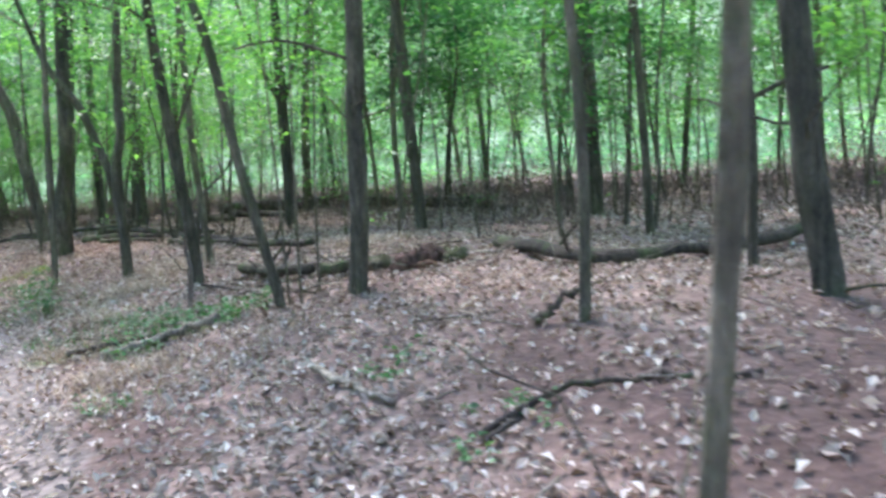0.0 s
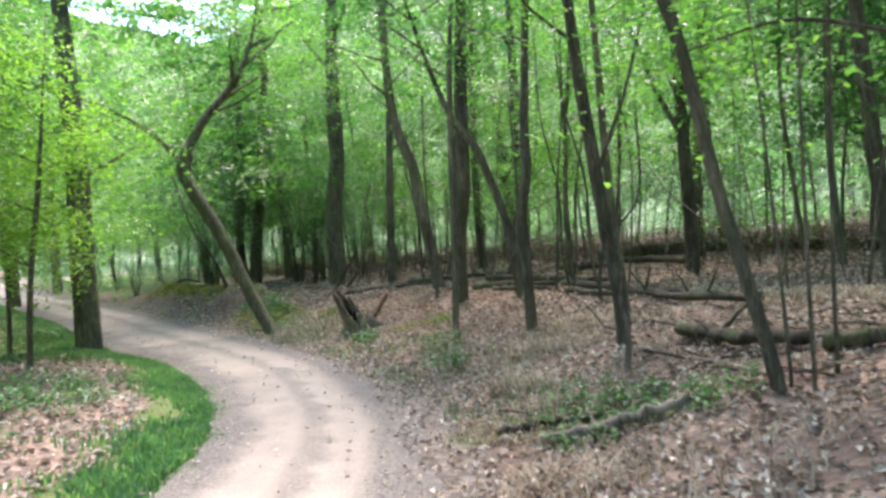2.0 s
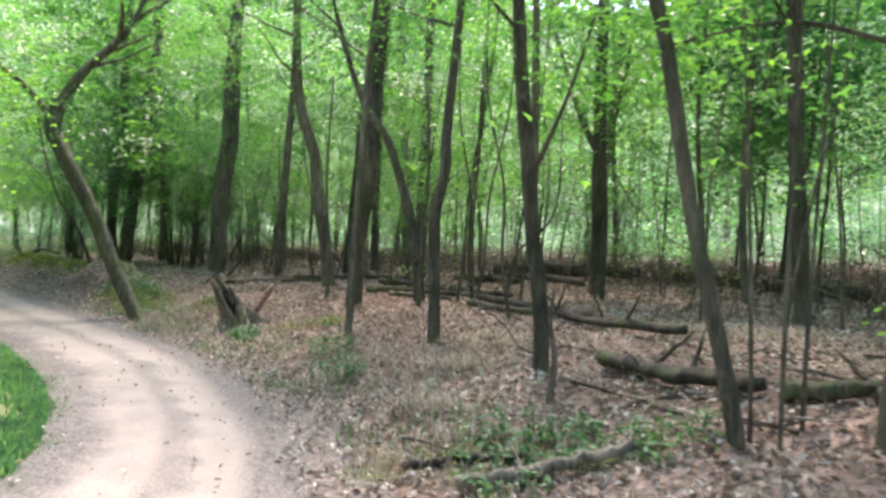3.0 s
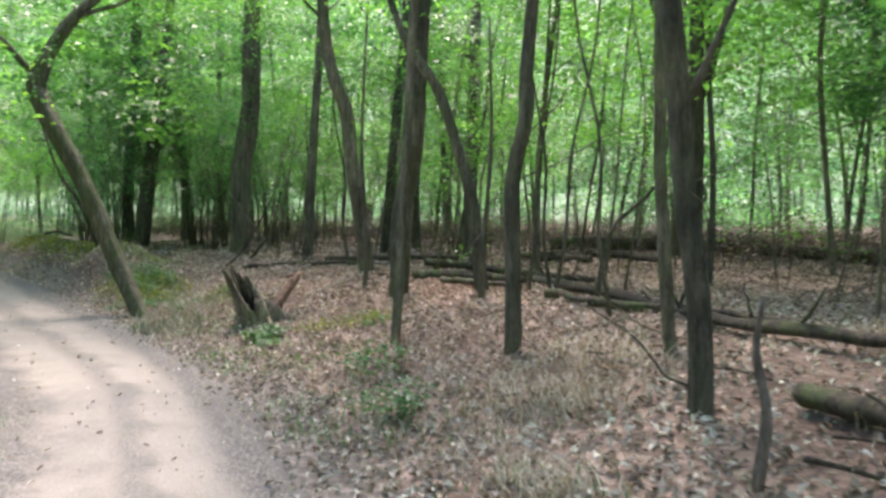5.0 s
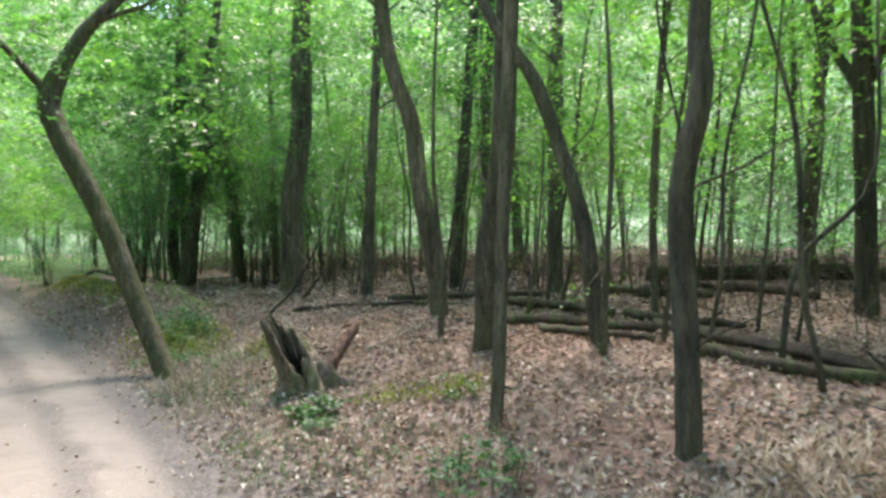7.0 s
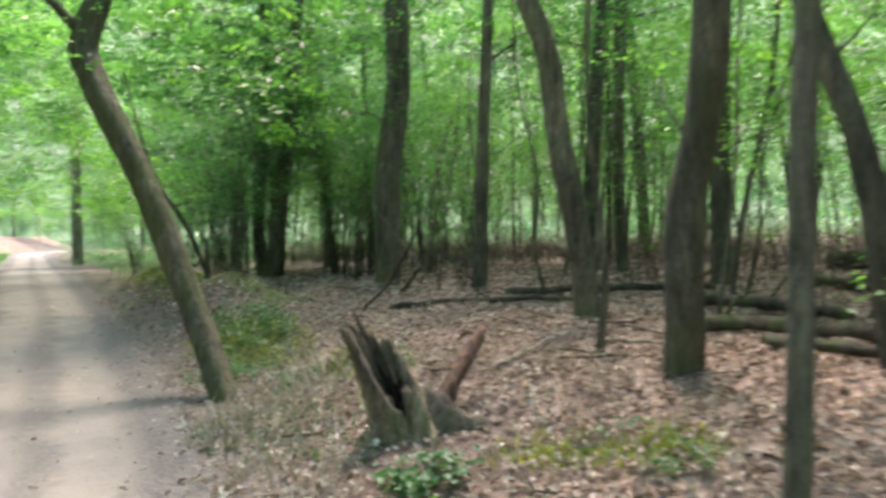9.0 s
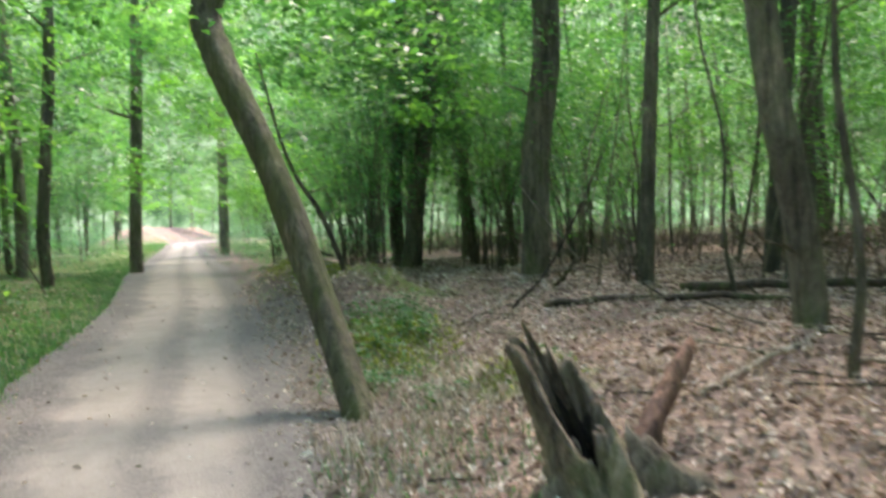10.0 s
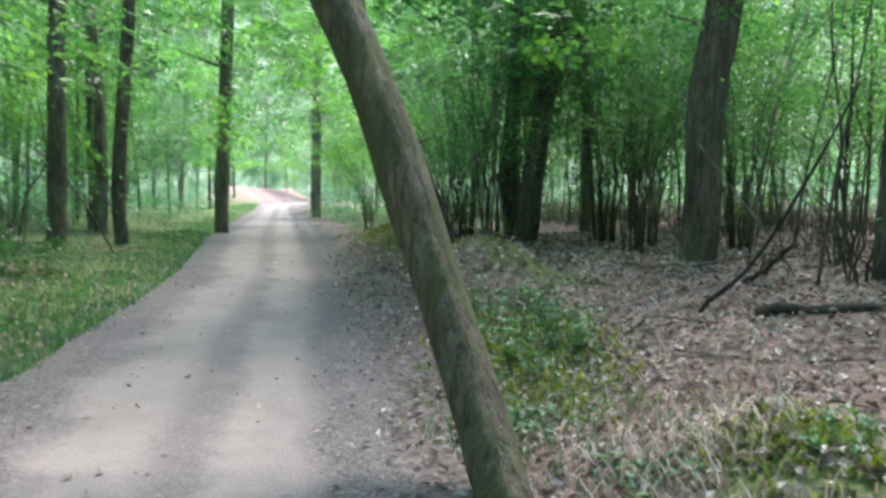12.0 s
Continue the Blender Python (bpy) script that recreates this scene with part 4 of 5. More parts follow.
def understory():
    """Hanging leaves of the low branches between the trunks, over the path and on the ground beyond the verge."""
    p = scatter(760, (-46, 6, 18, 44), lambda x, y, d, s, e: s > 0 and 3.5 < d < 25 and e > 6.5, 0.15, [])
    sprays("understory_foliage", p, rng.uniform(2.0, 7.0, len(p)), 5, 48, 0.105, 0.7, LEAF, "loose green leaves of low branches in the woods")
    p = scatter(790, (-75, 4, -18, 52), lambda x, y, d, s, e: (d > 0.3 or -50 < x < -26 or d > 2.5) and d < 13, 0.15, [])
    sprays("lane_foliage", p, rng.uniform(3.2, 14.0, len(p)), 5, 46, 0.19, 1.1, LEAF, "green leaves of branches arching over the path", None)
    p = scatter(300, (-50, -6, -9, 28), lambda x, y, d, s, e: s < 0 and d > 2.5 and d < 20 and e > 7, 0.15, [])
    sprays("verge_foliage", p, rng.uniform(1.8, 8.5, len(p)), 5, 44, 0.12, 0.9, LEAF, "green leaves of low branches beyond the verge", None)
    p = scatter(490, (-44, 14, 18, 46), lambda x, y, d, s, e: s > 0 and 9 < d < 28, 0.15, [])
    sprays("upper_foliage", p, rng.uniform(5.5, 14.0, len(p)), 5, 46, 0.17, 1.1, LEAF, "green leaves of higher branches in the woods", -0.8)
    # Openings left in the added canopy so sun reaches chosen patches of floor.
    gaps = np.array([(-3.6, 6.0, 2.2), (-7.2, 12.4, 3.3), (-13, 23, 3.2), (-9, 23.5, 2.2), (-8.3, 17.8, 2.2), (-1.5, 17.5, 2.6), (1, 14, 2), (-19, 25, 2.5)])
    # Loose high sprays, mostly above the view, added to shade the path.
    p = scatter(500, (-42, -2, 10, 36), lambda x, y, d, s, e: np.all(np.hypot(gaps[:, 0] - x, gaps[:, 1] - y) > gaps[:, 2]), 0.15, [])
    sprays("canopy_foliage", p, rng.uniform(8.5, 14.0, len(p)), 4, 46, 0.23, 1.1, LEAF, "high canopy leaves, mostly out of view, added for shade", None)
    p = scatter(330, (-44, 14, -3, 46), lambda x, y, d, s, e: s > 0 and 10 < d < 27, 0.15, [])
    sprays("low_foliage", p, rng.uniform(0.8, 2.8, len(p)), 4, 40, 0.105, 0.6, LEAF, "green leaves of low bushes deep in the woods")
    p = scatter(900, (-90, -6, -14, 50), lambda x, y, d, s, e: (s < 0 and d > 2.3 and d < 22 or s > 0 and x < -32 and 1.0 < d < 14) and e > 7, 0.15, [])
    sprays("undergrowth", p, rng.uniform(0.1, 1.9, len(p)) * rng.uniform(0.3, 1, len(p)), 3, 30, 0.12, 0.6, LEAF_FAR_LIT, "low bright green undergrowth beyond the verge", None)


understory()


def brush():
    """Dead twigs and arching canes standing over the floor, thickest in drifts away from the path."""
    g = Geo()
    q = rng.uniform((-48, 10), (18, 50), (42000, 2))
    d, s = across(q[:, 0], q[:, 1])
    drift = np.sin(0.7 * q[:, 0] + 0.3 * q[:, 1]) * np.sin(0.6 * q[:, 1] - 0.2 * q[:, 0] + 1)
    q = q[(s > 0) & (d > 6.5) & (d < 32) & (rng.random(len(q)) < 0.1 + np.clip((d - 6) / 16, 0, 0.55) + 0.3 * drift)]
    zs = height(q[:, 0], q[:, 1])
    for (x, y), z in zip(q, zs):
        h = rng.uniform(0.2, 1.15) * rng.uniform(0.5, 1)
        o = rng.normal(0, 0.4, 2)
        p = np.array([(x, y, z - 0.03), (x + o[0] * 0.35, y + o[1] * 0.35, z + h * 0.65), (x + o[0] + rng.normal(0, 0.1), y + o[1], z + h * rng.uniform(0.6, 1.0))])
        r = rng.uniform(0.005, 0.013)
        g.tube(p, [r, r * 0.8, r * 0.3], 3, 0, False)
    stuff("dead_brush", g, BRUSHWOOD, "thin brown dead brush across the woodland floor", "brush")


brush()
p = scatter(900, (-50, 12, 20, 56), lambda x, y, d, s, e: s > 0 and 9.5 < d < 36 and mass((x, y, 0)) > -0.6, 0.15, [])
sprays("dead_undergrowth", p, rng.uniform(0.25, 1.4, len(p)) * rng.uniform(0.3, 1, len(p)), 3, 26, 0.1, 0.45, BRUSHLEAF, "low brown withered undergrowth deep in the woods", None)


def litter():
    g = Geo()
    n = 330000
    q = rng.uniform((-27, 2.0), (6, 29), (n, 2))
    d, s = across(q[:, 0], q[:, 1])
    keep = (s > 0) & (d > -0.4) & (d < 13) & (rng.random(n) < np.clip(0.3 + d / 0.9, 0, 1) * np.clip(1.25 - d / 13, 0.2, 1))
    q = q[keep]
    far = np.min(np.linalg.norm(q[:, None] - EYES[None, ::3], axis=2), axis=1)
    keep = rng.random(len(q)) < np.clip(1.25 - far / 13, 0.15, 1)
    q, far = q[keep], far[keep]
    keep = rng.random(len(q)) < 1.0 - 0.6 * bare(q[:, 0], q[:, 1])
    q, far = q[keep], far[keep]
    edge = across(q[:, 0], q[:, 1])[0]
    z = np.where(edge < 0.05, np.maximum(height(q[:, 0], q[:, 1]), path_height(q[:, 0]) + 0.015), height(q[:, 0], q[:, 1])) + rng.uniform(0.004, 0.04, len(q))
    g.small_leaves(np.c_[q, z], rng.uniform(0.038, 0.09, len(q)) * np.clip(far / 8, 1, 1.7), 0.4, 0.6, 0.25)
    n = 26000
    q = rng.uniform((-26, 2), (4, 24), (n, 2))
    d, s = across(q[:, 0], q[:, 1])
    keep = (d < 0.1) & (rng.random(n) < 0.1 + np.where(s > 0, 0.9, 0.4) * np.exp(-np.abs(d) / 0.32))
    q = q[keep]
    g.leaves(np.c_[q, path_height(q[:, 0]) + 0.05], rng.uniform(0.03, 0.07, len(q)), 0.6, 0.5, 0.2)
    n = 70000
    q = rng.uniform((-30, 0), (-4, 20), (n, 2))
    d, s = across(q[:, 0], q[:, 1])
    q = q[(s < 0) & (d > 0.6) & (d < 9) & (rng.random(n) < np.where(q[:, 0] > -15, 1, 0.25))]
    g.leaves(np.c_[q, height(q[:, 0], q[:, 1]) + 0.015], rng.uniform(0.05, 0.11, len(q)), 0.5, 0.55, 0.2)
    stuff("leaf_litter", g, LITTER, "fallen brown and tan leaves strewn over the floor", "leaf litter", False)


litter()


def pebbles():
    g = Geo()
    n = 5500
    q = rng.uniform((-26, 1.5), (2, 21), (n, 2))
    d, s = across(q[:, 0], q[:, 1])
    keep = (d < 0.5) & (rng.random(n) < 0.15 + np.exp(-np.abs(d + 0.1) / 0.4))
    q, d = q[keep], d[keep]
    z = np.where(d < 0.05, path_height(q[:, 0]) + 0.03, height(q[:, 0], q[:, 1]) + 0.005)
    for (x, y), zz in zip(q, z):
        r = rng.uniform(0.006, 0.02) * np.array((1, rng.uniform(0.7, 1), 0.6)) * rng.uniform(0.8, 1.3, 3)
        v = np.array([(1, 0, 0), (0, 1, 0), (-1, 0, 0), (0, -1, 0), (0.1, 0.1, 1), (0, 0, -1)]) * r + (x, y, zz)
        g.add(v, [(0, 1, 4), (1, 2, 4), (2, 3, 4), (3, 0, 4)])
    stuff("gravel_stones", g, PEBBLE, "loose grey gravel stones along the path's edges", "gravel")


pebbles()


def blades(name, places, zs, tall, mat, label, category, wide=0.008, lean=0.35):
    g = Geo()
    n = len(places)
    h = tall * rng.uniform(0.5, 1.2, n)
    a = rng.uniform(0, 6.28, n)
    o = np.stack([np.cos(a), np.sin(a)], 1)
    b = np.c_[places, zs - 0.01]
    side = np.c_[-o[:, 1], o[:, 0], np.zeros(n)] * wide
    m = b + np.c_[o * (h * lean * 0.35)[:, None], h * 0.6]
    t = b + np.c_[o * (h * lean)[:, None], h]
    v = np.stack([b - side, b + side, m + side * 0.8, t, m - side * 0.8], 1).reshape(-1, 3)
    i = np.arange(n)[:, None] * 5
    g.v.append(v)
    g.f = [tuple(f) for f in (i + [0, 1, 2, 4]).tolist()] + [tuple(f) for f in (i + [4, 2, 3]).tolist()]
    g.n = len(v)
    stuff(name, g, mat, label, category)


def verge_grass():
    n = 62000
    u = rng.random(n)
    k = np.where(u < 0.88, rng.integers(120, 322, n), rng.integers(322, 350, n))
    t = rng.random(n)[:, None]
    edge = L2[k] * (1 - t) + L2[np.minimum(k + 1, 419)] * t
    wide = np.where(edge[:, 0] > -14, 0.5 + 0.22 * np.sin(edge[:, 0] * 1.7), 2.4)
    patch = 0.75 + 0.35 * np.sin(edge[:, 0] * 2.3 + 1) * np.sin(edge[:, 1] * 1.7)
    off = -0.18 + 0.2 * np.sin(edge[:, 0] * 5.1) * np.sin(edge[:, 1] * 3.7 + 1) + rng.normal(0, 0.14, n) + np.minimum(0.55 * wide * patch * rng.exponential(1.0, n), 3.4)
    q = edge - NORMAL[k] * off[:, None]
    d, s = across(q[:, 0], q[:, 1])
    q = q[(d > -0.3) & (s < 0)]
    blades("verge_grass", q, height(q[:, 0], q[:, 1]), 0.085, GRASS, "short bright green grass along the path's verge", "grass", 0.011)


verge_grass()


def moss_tufts():
    out = []
    for (a, b, w, n) in [((-26.5, 24.0), (-18.6, 20.4), 0.6, 15000), ((-12.9, 17.6), (-12.4, 17.3), 0.3, 520), ((-9.7, 15.8), (-8.6, 15.7), 0.25, 450), ((-16.5, 18.9), (-14.6, 17.8), 0.6, 2500)]:
        t = rng.random((n, 1))
        out.append(np.array(a) + t * (np.array(b) - np.array(a)) + rng.normal(0, w * 0.6, (n, 2)))
    q = np.concatenate(out)
    d, s = across(q[:, 0], q[:, 1])
    q = q[d > 0.15]
    blades("mossy_tufts", q, height(q[:, 0], q[:, 1]), 0.07, MOSS, "yellow-green moss and fine grass on the bank", "moss", 0.012, 0.8)


moss_tufts()


def dry_stalks():
    n = 8000
    k = rng.integers(110, 300, n)
    q = R2[k] + NORMAL[k] * (0.1 + 3.0 * rng.random((n, 1)) ** 1.5) + rng.normal(0, 0.15, (n, 2))
    e = np.min(np.linalg.norm(q[:, None] - EYES[None], axis=2), axis=1)
    q = q[e > 0.8]
    patch = np.sin(q[:, 0] * 1.9) * np.sin(q[:, 1] * 1.6 + 1)
    q = q[(patch > 0) & (q[:, 0] > -14)]
    blades("dry_grass", q, height(q[:, 0], q[:, 1]), 0.2, STRAW, "straw-coloured dry grass stalks among fallen leaves", "grass", 0.005, 0.6)
    drifts = [((-5.0, 11.2), 0.3, 350), ((-5.3, 12.6), 0.5, 700), ((-5.4, 13.7), 0.6, 800), ((-2.4, 14.6), 0.6, 700), ((-13.1, 17.0), 0.45, 600), ((-3.4, 8.6), 0.35, 300)]
    q = np.concatenate([np.array(c) + rng.normal(0, w * 0.7, (m, 2)) for c, w, m in drifts])
    blades("flattened_grass", q, height(q[:, 0], q[:, 1]), 0.13, STRAW, "flattened pale dry grass and bracken in drifts", "grass", 0.007, 1.3)
    k = rng.integers(130, 300, 5200)
    q = R2[k] + NORMAL[k] * (0.05 + 1.6 * rng.random((5200, 1)) ** 1.3) + rng.normal(0, 0.12, (5200, 2))
    q = q[np.sin(q[:, 0] * 1.3 + 1) * np.sin(q[:, 1] * 1.9) > 0.15]
    blades("sparse_grass", q, height(q[:, 0], q[:, 1]), 0.12, HERB, "sparse green grass along the path's wooded edge", "grass", 0.005, 0.7)


dry_stalks()


# ---- fallen wood ----
def log(pts, r, label, mat=None, stubs=0, name="fallen_log", r_end=0.7):
    """A fallen trunk through (x, y, clear) places, clear being the gap under its middle line."""
    p = np.array([(x, y, ground_z(x, y) + c) for x, y, c in pts])
    foot = p[0].copy()
    ob = thing(name, *foot, label, "log")
    q = spline(p - foot, 16)
    q += rng.normal(0, 0.012, q.shape)
    g = Geo()
    g.tube(q, np.linspace(r, r * r_end, 16) * rng.uniform(0.88, 1.1, 16), 10, 0.1)
    part("trunk", g, mat or DEADWOOD, ob)
    for i in range(stubs):
        j = int(rng.integers(3, 14))
        b = Geo()
        lp = limb_points(q[j], rng.uniform(0, 6.28), rng.uniform(0.3, 1.5), rng.uniform(0.25, 0.6))
        b.tube(lp, np.linspace(r * 0.35, r * 0.12, 6), 5, 0.08)
        part("stub", b, mat or DEADWOOD, ob)
    return ob


log([(0.0, 11.5, 0.1), (0.6, 10.5, 0.12), (1.1, 9.95, 0.1), (1.85, 10.25, 0.1), (3.1, 10.9, 0.14), (3.7, 11.9, 0.25)], 0.08, "dark crooked fallen log lying in dead leaves", stubs=2)
log([(-10, 27.4, 0.2), (-6, 28.0, 0.2), (-2.5, 24.5, 0.2), (-0.5, 20.3, 0.2)], 0.2, "long dark fallen trunk deep in the woods", stubs=3)
log([(-3.6, 12.5, 0.12), (-2.9, 11.6, 0.14), (-2.1, 10.7, 0.1)], 0.085, "dark rotting fallen log among sticks", stubs=3)
log([(-1.95, 10.55, 0.08), (-1.65, 10.45, 0.08), (-1.3, 10.65, 0.08)], 0.07, "dark rotting fallen log among sticks", stubs=1)
log([(-7.6, 18.8, 0.08), (-5.7, 16.4, 0.1), (-4.2, 14.5, 0.1), (-2.9, 13.6, 0.15)], 0.075, "long thin fallen trunk in dead leaves", stubs=4)
log([(-3.95, 9.45, 0.07), (-3.4, 9.6, 0.08), (-2.85, 9.85, 0.07)], 0.055, "pale bare fallen log beside green herbs", PALEWOOD, 1)
log([(-4.5, 9.7, 0.03), (-4.1, 9.95, 0.05), (-3.6, 10.0, 0.04)], 0.035, "short brown fallen branch beside green herbs")
log([(-10.6, 21.0, 0.09), (-9.4, 20.3, 0.11), (-8.4, 19.6, 0.1)], 0.08, "dark mossy fallen trunk, one of several side by side", stubs=2)
log([(-9.7, 18.75, 0.08), (-8.9, 18.4, 0.1), (-7.3, 17.6, 0.09)], 0.075, "dark mossy fallen trunk, one of several side by side", stubs=2)
log([(-8.7, 17.75, 0.08), (-8.0, 17.35, 0.09), (-7.2, 17.25, 0.06)], 0.055, "dark thin fallen trunk, one of several side by side")
log([(-8.2, 19.5, 0.08), (-7.4, 19.0, 0.09), (-6.5, 18.5, 0.09)], 0.07, "dark thin fallen trunk, one of several side by side", stubs=2)
log([(-9.8, 23.8, 0.13), (-8.6, 23.2, 0.14), (-7.6, 22.5, 0.13)], 0.12, "dark fallen trunk deep in the woods", stubs=2)
log([(-8.9, 23.0, 0.13), (-7.4, 23.6, 0.14), (-6.0, 22.2, 0.13)], 0.11, "dark fallen trunk deep in the woods", stubs=2)
log([(-6.7, 16.75, 0.07), (-5.8, 15.9, 0.08), (-4.7, 15.1, 0.07), (-3.6, 14.6, 0.08)], 0.065, "long straight brown fallen log in dead leaves", stubs=2)
log([(-1.25, 7.75, 0.03), (-0.9, 7.25, 0.04), (-0.5, 6.75, 0.03)], 0.03, "pale curved dead branch lying on leaves", PALEWOOD)
log([(0.0, 6.2, 0.03), (0.6, 6.4, 0.05), (1.5, 6.3, 0.03)], 0.022, "thin brown dead branch lying on leaves")
log([(0.38, 7.78, 0.02), (0.5, 7.76, 0.1), (0.62, 7.75, 0.2), (0.73, 7.74, 0.2)], 0.03, "dark broken branch propped against a sapling", name="broken_branch")
log([(-10.2, 18.0, 0.03), (-9.6, 17.7, 0.06), (-8.9, 17.7, 0.04)], 0.02, "thin pale stick lying on leaves", PALEWOOD)
log([(-17.9, 22.2, 0.05), (-16.8, 22.3, 0.08), (-15.9, 22.6, 0.3)], 0.025, "pale bare branch lying at a trunk's foot", PALEWOOD, 2)
log([(-15.6, 21.6, 0.04), (-15.2, 21.2, 0.12), (-14.7, 21.0, 0.45)], 0.035, "dark bare branch propped in the leaves", stubs=2)
log([(-27.3, 24.6, 0.15), (-25.6, 23.9, 0.25), (-24.4, 23.7, 0.3)], 0.05, "dark bare branch lying on the mossy bank")
log([(-14.5, 20.0, 0.05), (-13.0, 20.6, 0.08), (-11.6, 21.2, 0.05)], 0.05, "dark fallen branch in dead leaves", stubs=3)
log([(-13.6, 21.8, 0.07), (-12.2, 22.0, 0.1), (-10.6, 22.6, 0.07)], 0.07, "dark fallen branch in dead leaves", stubs=3)


def rotten_log(x, y):
    """A log fallen apart into a low ragged heap of soft chunks."""
    ob = thing("rotten_log", x, y, ground_z(x, y), "crumbling red-brown rotten log with moss", "log")
    for k, (u, w, l, r) in enumerate([(-0.42, 0.05, 0.36, 0.09), (-0.15, -0.04, 0.4, 0.12), (0.12, 0.06, 0.34, 0.13), (0.36, -0.03, 0.3, 0.08), (0.0, -0.18, 0.25, 0.055), (-0.3, -0.16, 0.2, 0.05), (0.24, 0.2, 0.25, 0.06)]):
        az = 0.28 + rng.normal(0, 0.2)
        c = np.array((u * math.cos(0.28) - w * math.sin(0.28), u * math.sin(0.28) + w * math.cos(0.28)))
        t = np.linspace(-0.5, 0.5, 14)
        xy = c + np.outer(t * l, (math.cos(az), math.sin(az)))
        z = [ground_z(x + a, y + b) - ground_z(x, y) + 0.35 * r for a, b in xy]
        g = Geo()
        g.tube(np.c_[xy, np.array(z) + rng.normal(0, 0.012, 14)], r * np.sqrt(np.clip(1 - (2 * t) ** 4, 0.06, 1)) * rng.uniform(0.75, 1.2, 14), 14, 0.17)
        part("chunk", g, ROTWOOD if k % 3 else BARK_MOSS, ob, "" if k % 3 else "moss-covered chunk")
    return ob


rotten_log(-0.8, 10.55)


def sticks():
    """Short dead sticks lying about."""
    kinds = []
    for i in range(6):
        n = 5
        l = rng.uniform(0.35, 1.0)
        q = np.c_[np.linspace(-l / 2, l / 2, n), np.cumsum(np.cumsum(rng.normal(0, 0.025, n))), rng.uniform(0.0, 0.015, n)]
        g = Geo()
        g.tube(q, np.linspace(0.011, 0.005, n) * rng.uniform(0.7, 1.5), 5, 0.1)
        if i % 2:
            k = q[2]
            g.tube(np.array([k, k + (0.1, 0.09, 0.02), k + (0.19, 0.13, 0.02)]), [0.006, 0.005, 0.003], 4, 0.1)
        kinds.append(g.mesh("stick", PALEWOOD if i % 3 == 0 else DEADWOOD))
    heap = np.array((-2.6, 11.2)) + rng.normal(0, 1, (34, 2)) * (0.75, 0.6)
    heap2 = np.array((-0.6, 10.9)) + rng.normal(0, 1, (30, 2)) * (0.8, 0.5)
    heap3 = np.array((-1.5, 12.6)) + rng.normal(0, 1, (26, 2)) * (0.8, 0.5)
    spots = [*heap, *heap2, *heap3] + scatter(120, (-24, 3, 5, 27), lambda x, y, d, s, e: s > 0 and d > 0.5 and d < 9, 0.12, [])
    spots += scatter(85, (-18, 18, -7, 25), lambda x, y, d, s, e: s > 0 and d > 2, 0.12, [])
    for q in spots:
        ob = new("stick", kinds[int(rng.integers(6))])
        ob.matrix_basis = pose(q[0], q[1], ground_z(*q) + 0.022, rng.normal(0, 5), rng.normal(0, 6), rng.uniform(0, 360)) @ Matrix.Scale(rng.uniform(0.55, 1.15), 4)
        tagged(ob, "short dead stick lying on fallen leaves", "stick", "sticks on the woodland floor")


sticks()


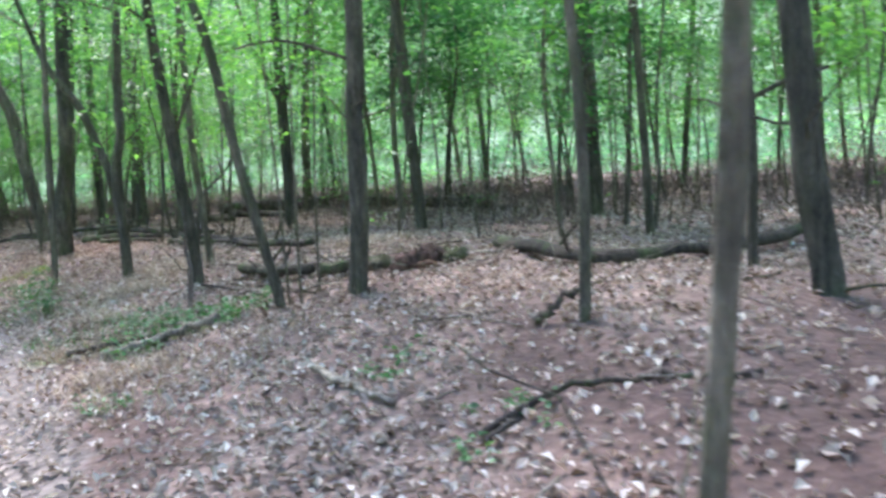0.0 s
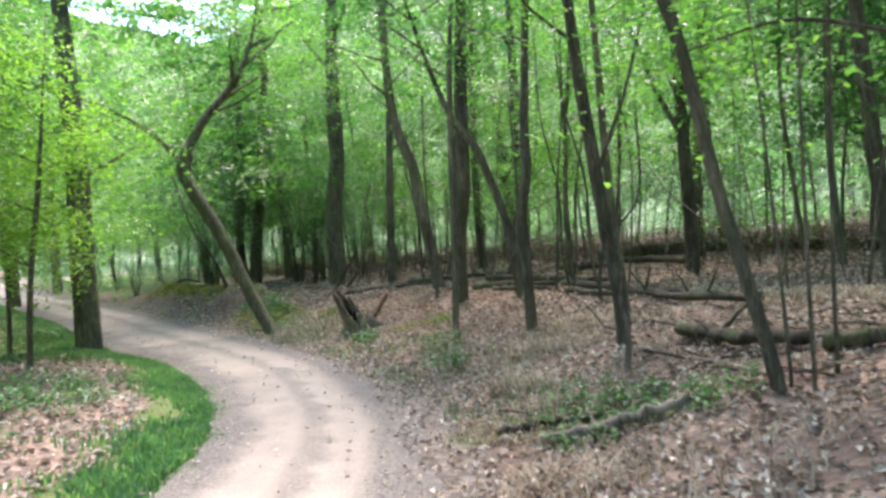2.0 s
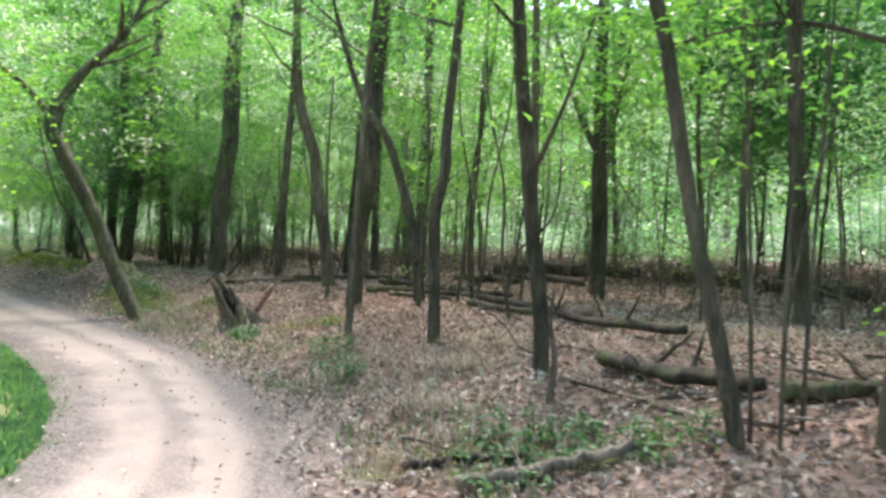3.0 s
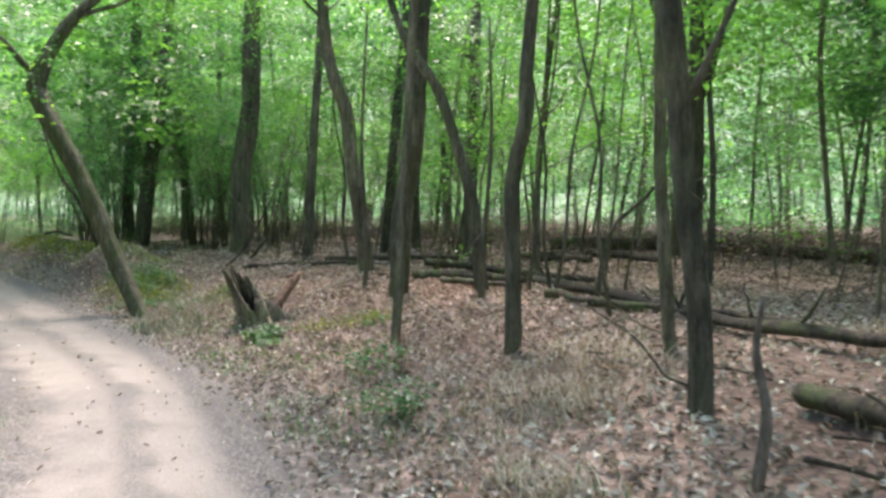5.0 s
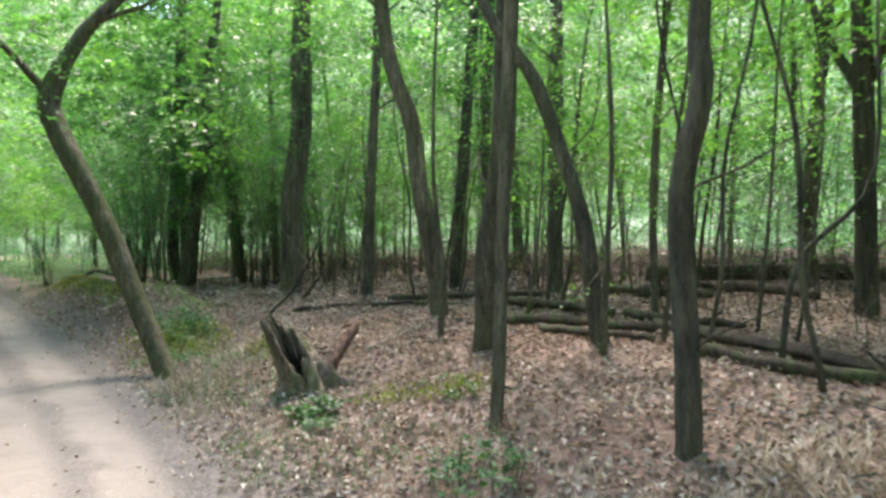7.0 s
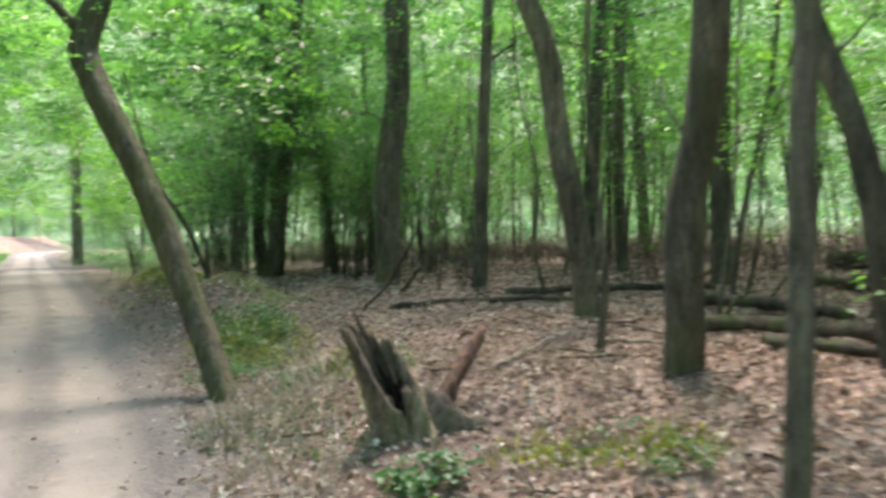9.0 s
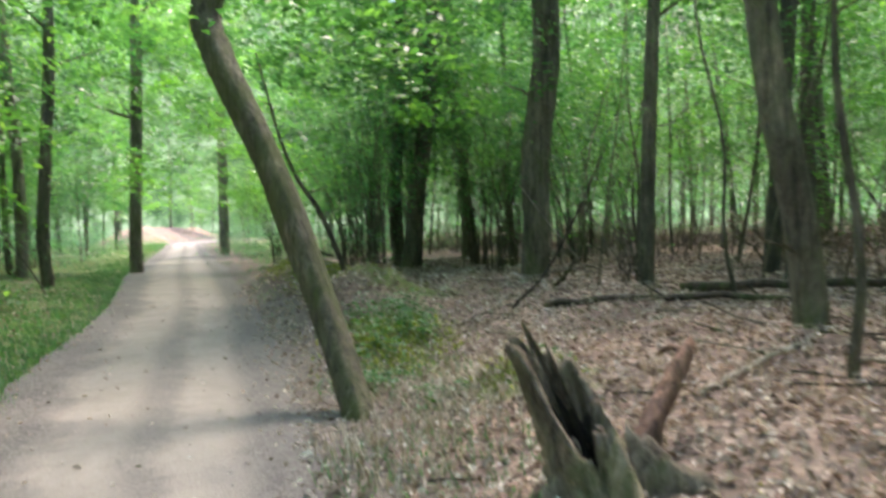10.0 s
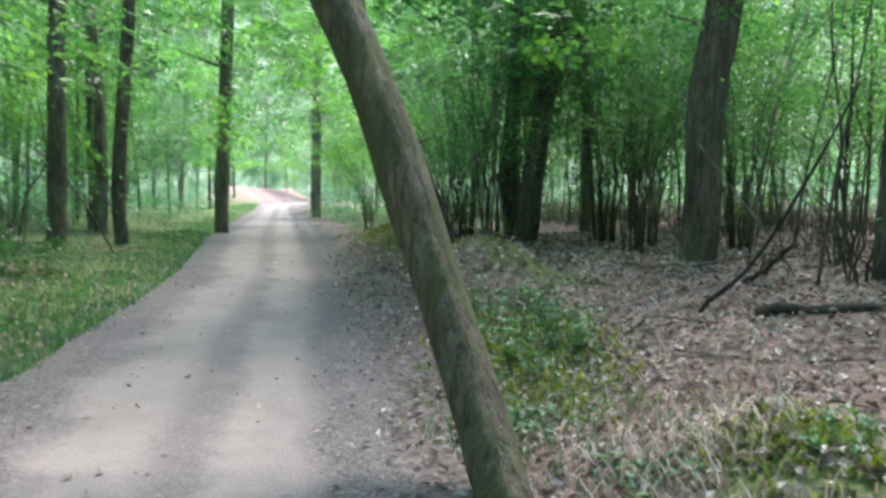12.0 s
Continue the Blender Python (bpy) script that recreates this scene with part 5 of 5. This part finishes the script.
# ---- the hollow stump and its broken bough ----
def stump(x, y):
    z0 = ground_z(x, y)
    ob = thing("tree_stump", x, y, z0, "broken hollow mossy stump with splayed roots in leaves", "tree stump")
    n, rows = 64, 20
    a = np.arange(n) * 2 * np.pi / n

    # a leaning hollow pillar, open towards the path, its rim falling away to one side
    fibre = np.convolve(np.tile(rng.standard_normal(n), 3), [0.25, 0.5, 0.25], "same")[n:2 * n]
    rim = np.interp(a, [0, 0.76, 1.5, 2.33, 3.1, 3.9, 4.5, 4.85, 5.2, 5.6, 5.95, 6.28], [0.36, 0.46, 0.62, 0.74, 0.77, 0.78, 0.73, 0.5, 0.2, 0.15, 0.26, 0.36])
    tall = np.clip(rim + (0.05 * fibre + 0.025 * rng.standard_normal(n)) * np.minimum(1, rim / 0.4), 0.07, None)
    out, inn = [], []
    for i in range(rows):
        t = i / (rows - 1)
        wob = 1 + 0.08 * np.sin(5 * a + 1 + 0.8 * t) + 0.06 * np.sin(9 * a + 2 - t) + 0.12 * fibre + 0.035 * rng.standard_normal(n)
        r = (0.205 - 0.025 * t + 0.1 * (1 - t) ** 3) * wob
        z = tall * t - 0.14 * (1 - t)
        lean = np.c_[-0.3 * z, -0.27 * z]
        out.append(np.c_[np.cos(a) * r + lean[:, 0], np.sin(a) * r + lean[:, 1], z])
        ri = r * (0.96 if i == rows - 1 else 1) - 0.05 - 0.04 * (1 - t)
        inn.append(np.c_[np.cos(a) * ri + lean[:, 0], np.sin(a) * ri + lean[:, 1], np.maximum(z, -0.1)])
    # The lower inner wall takes dark wood, painting the hole's deep shade.
    for name, walls, mat in (("shell", [*out, *inn[:11:-1]], STUMPWOOD), ("hollow", inn[12::-1], DEADWOOD)):
        g = Geo()
        g.add(np.concatenate(walls), [(i * n + j, i * n + (j + 1) % n, (i + 1) * n + (j + 1) % n, (i + 1) * n + j) for i in range(len(walls) - 1) for j in range(n)])
        part(name, g, mat, ob, "hollow in dark wood that paints its shade" if name == "hollow" else "")
    side = np.array([-1, -0.86, -0.7, -0.48, -0.22, 0.05, 0.3, 0.52, 0.74, 0.88, 1])
    rise = np.array([0, 0.3, 0.58, 0.84, 0.97, 1, 0.95, 0.8, 0.55, 0.28, 0])
    for k, (az, l, w, h) in enumerate([(0.3, 0.85, 0.13, 0.3), (-0.5, 0.55, 0.075, 0.3), (-2.0, 0.42, 0.085, 0.24), (2.2, 0.6, 0.1, 0.26)]):
        b, m = Geo(), 18
        v = []
        for i in range(m):
            t = i / (m - 1)
            u = az + 0.22 * math.sin(3 * t + k) * t
            c = np.array([math.cos(u), math.sin(u)]) * (0.14 + (l - 0.14) * t)
            nor = np.array([-math.sin(u), math.cos(u)])
            top = h * (1 - t) ** 1.25 + 0.05 - 0.09 * t + 0.02 * rng.standard_normal()
            ww = w * (1.0 - 0.55 * t) * (1 + 0.14 * rng.standard_normal(11))
            xy = c + nor * (side * ww)[:, None]
            v.append(np.c_[xy, -0.1 + (top + 0.1) * rise * (1 + 0.06 * rng.standard_normal(11))])
        b.add(np.concatenate(v), [(i * 11 + j, i * 11 + j + 1, (i + 1) * 11 + j + 1, (i + 1) * 11 + j) for i in range(m - 1) for j in range(10)])
        part("root", b, STUMPWOOD, ob, "mossy splayed root" if k == 0 else "")
    return ob


stump(-10.72, 15.82)


def broken_bough():
    ob = thing("broken_bough", -10.75, 16.1, ground_z(-10.75, 16.1), "broken red-brown bough slanting up behind a stump", "bough")
    g = Geo()
    q = spline([(0.12, -0.2, -0.1), (0.02, 0.3, 0.27), (-0.04, 0.82, 0.62)], 10)
    g.tube(q, [0.065, 0.072, 0.078, 0.074, 0.07, 0.066, 0.062, 0.064, 0.056, 0.024], 12, 0.14)
    part("shaft", g, ROTWOOD, ob)
    b = Geo()
    b.tube(spline([q[-2], q[-2] + (-0.1, 0.02, 0.04), q[-2] + (-0.2, 0.02, -0.02)], 5), [0.03, 0.025, 0.02, 0.015, 0.01], 6, 0.1)
    part("stub", b, ROTWOOD, ob)


broken_bough()


# ---- low green plants ----
def herb(x, y, wide, tall, stems, leaf, label, mat=None):
    ob = thing("plant", x, y, ground_z(x, y), label, "plant")
    g, c = Geo(), Geo()
    for i in range(stems):
        a, r = rng.uniform(0, 6.28), wide * math.sqrt(rng.random())
        h = tall * rng.uniform(0.5, 1.1)
        p = np.array([r * math.cos(a), r * math.sin(a), 0])
        p[2] = ground_z(x + p[0], y + p[1]) - ground_z(x, y) - 0.02
        t = p + (rng.normal(0, 0.05), rng.normal(0, 0.05), h)
        g.tube(np.array([p, (p + t) / 2 + rng.normal(0, 0.01, 3), t]), [0.004, 0.003, 0.002], 4, 0, False)
        k = 7
        c.leaves(p + (t - p) * rng.uniform(0.35, 1.05, (k, 1)) + rng.normal(0, leaf * 0.7, (k, 3)) * (1, 1, 0.3), rng.uniform(0.7, 1.3, k) * leaf, 0.6, 0.65)
    tagged(part("stalk", g, HERB, ob), kind="stuff")
    tagged(part("leaves", c, mat or HERB, ob), kind="stuff")
    return ob


for x, y, w, t, n, lf, lab in [(-3.9, 10.25, 0.4, 0.26, 26, 0.065, "clump of green woodland herbs beside a log"), (-3.3, 10.15, 0.4, 0.22, 22, 0.065, "clump of green woodland herbs beside a log"),
                               (-3.6, 9.6, 0.35, 0.18, 22, 0.06, "clump of green woodland herbs beside a log"), (-2.7, 10.0, 0.3, 0.22, 24, 0.06, "sparse green herbs among dead sticks"),
                               (-6.6, 12.35, 0.3, 0.3, 24, 0.06, "small green plant near the path"), (-7.5, 13.7, 0.32, 0.3, 30, 0.06, "small green plant near a slender tree"),
                               (-10.05, 15.1, 0.26, 0.2, 34, 0.07, "fresh green herbs at a stump's foot"), (-9.6, 14.65, 0.15, 0.15, 10, 0.05, "small green seedling near the path"),
                               (-15.6, 18.5, 0.6, 0.3, 42, 0.065, "thick green herbs behind the leaning tree"), (-15.2, 18.1, 0.5, 0.26, 32, 0.06, "thick green herbs behind the leaning tree"),
                               (-14.3, 17.2, 0.35, 0.2, 22, 0.06, "pale green herbs at the leaning tree's foot"), (-13.2, 16.9, 0.3, 0.15, 14, 0.06, "pale green herbs at the leaning tree's foot"),
                               (-16.6, 19.0, 0.6, 0.35, 42, 0.07, "thick green herbs on the shaded bank"), (-12.5, 17.5, 0.3, 0.16, 9, 0.05, "green plants on a mossy hump"),
                               (-9.1, 15.9, 0.3, 0.1, 8, 0.05, "low green plants in moss"), (-8.5, 15.4, 0.25, 0.12, 9, 0.05, "low green plants in moss"),
                               (-3.0, 7.9, 0.3, 0.12, 12, 0.05, "sparse green seedlings in dead leaves"), (-0.5, 7.6, 0.4, 0.12, 12, 0.05, "sparse green seedlings in dead leaves"),
                               (0.2, 6.2, 0.3, 0.12, 10, 0.05, "sparse green seedlings in dead leaves"), (-19.0, 14.2, 0.6, 0.4, 40, 0.08, "leafy green plants beyond the verge"),
                               (-9.6, 8.8, 0.6, 0.25, 50, 0.07, "leafy green plants beyond the verge"), (-8.4, 7.2, 0.5, 0.2, 34, 0.06, "low leafy plants in the leaves beyond the verge"), (-10.8, 9.4, 0.6, 0.3, 44, 0.07, "leafy green plants beyond the verge"), (-9.9, 7.6, 0.6, 0.25, 40, 0.06, "low leafy plants in the leaves beyond the verge"), (-24.5, 15.8, 0.9, 0.6, 60, 0.1, "leafy green plants beyond the verge"),
                               (-27.5, 15.0, 1.0, 0.7, 70, 0.1, "leafy green plants beyond the verge"), (-22.0, 13.6, 0.9, 0.5, 60, 0.1, "leafy green plants beyond the verge")]:
    herb(x, y, w, t, n, lf, lab)

stem(up(-15.35, 22.3, (-15.6, 22.1, 0.78), (-15.91, 21.89, 1.26), (-16.35, 21.7, 1.9)), 0.018, "pale bare stick leaning in the leaves", 0, mat=PALEWOOD, group="", name="leaning_stick")
stem(up(-15.1, 20.0, (-14.72, 20.28, 0.6), (-14.3, 20.51, 1.46), (-14.0, 20.66, 2.2)), 0.024, "dark bare stick slanting up from the leaves", 0, mat=DEADWOOD, group="", name="leaning_stick")
log([(-10.9, 17.25, 0.03), (-10.75, 17.8, 0.05), (-10.6, 18.45, 0.04)], 0.02, "long pale stick lying on dead leaves", PALEWOOD)
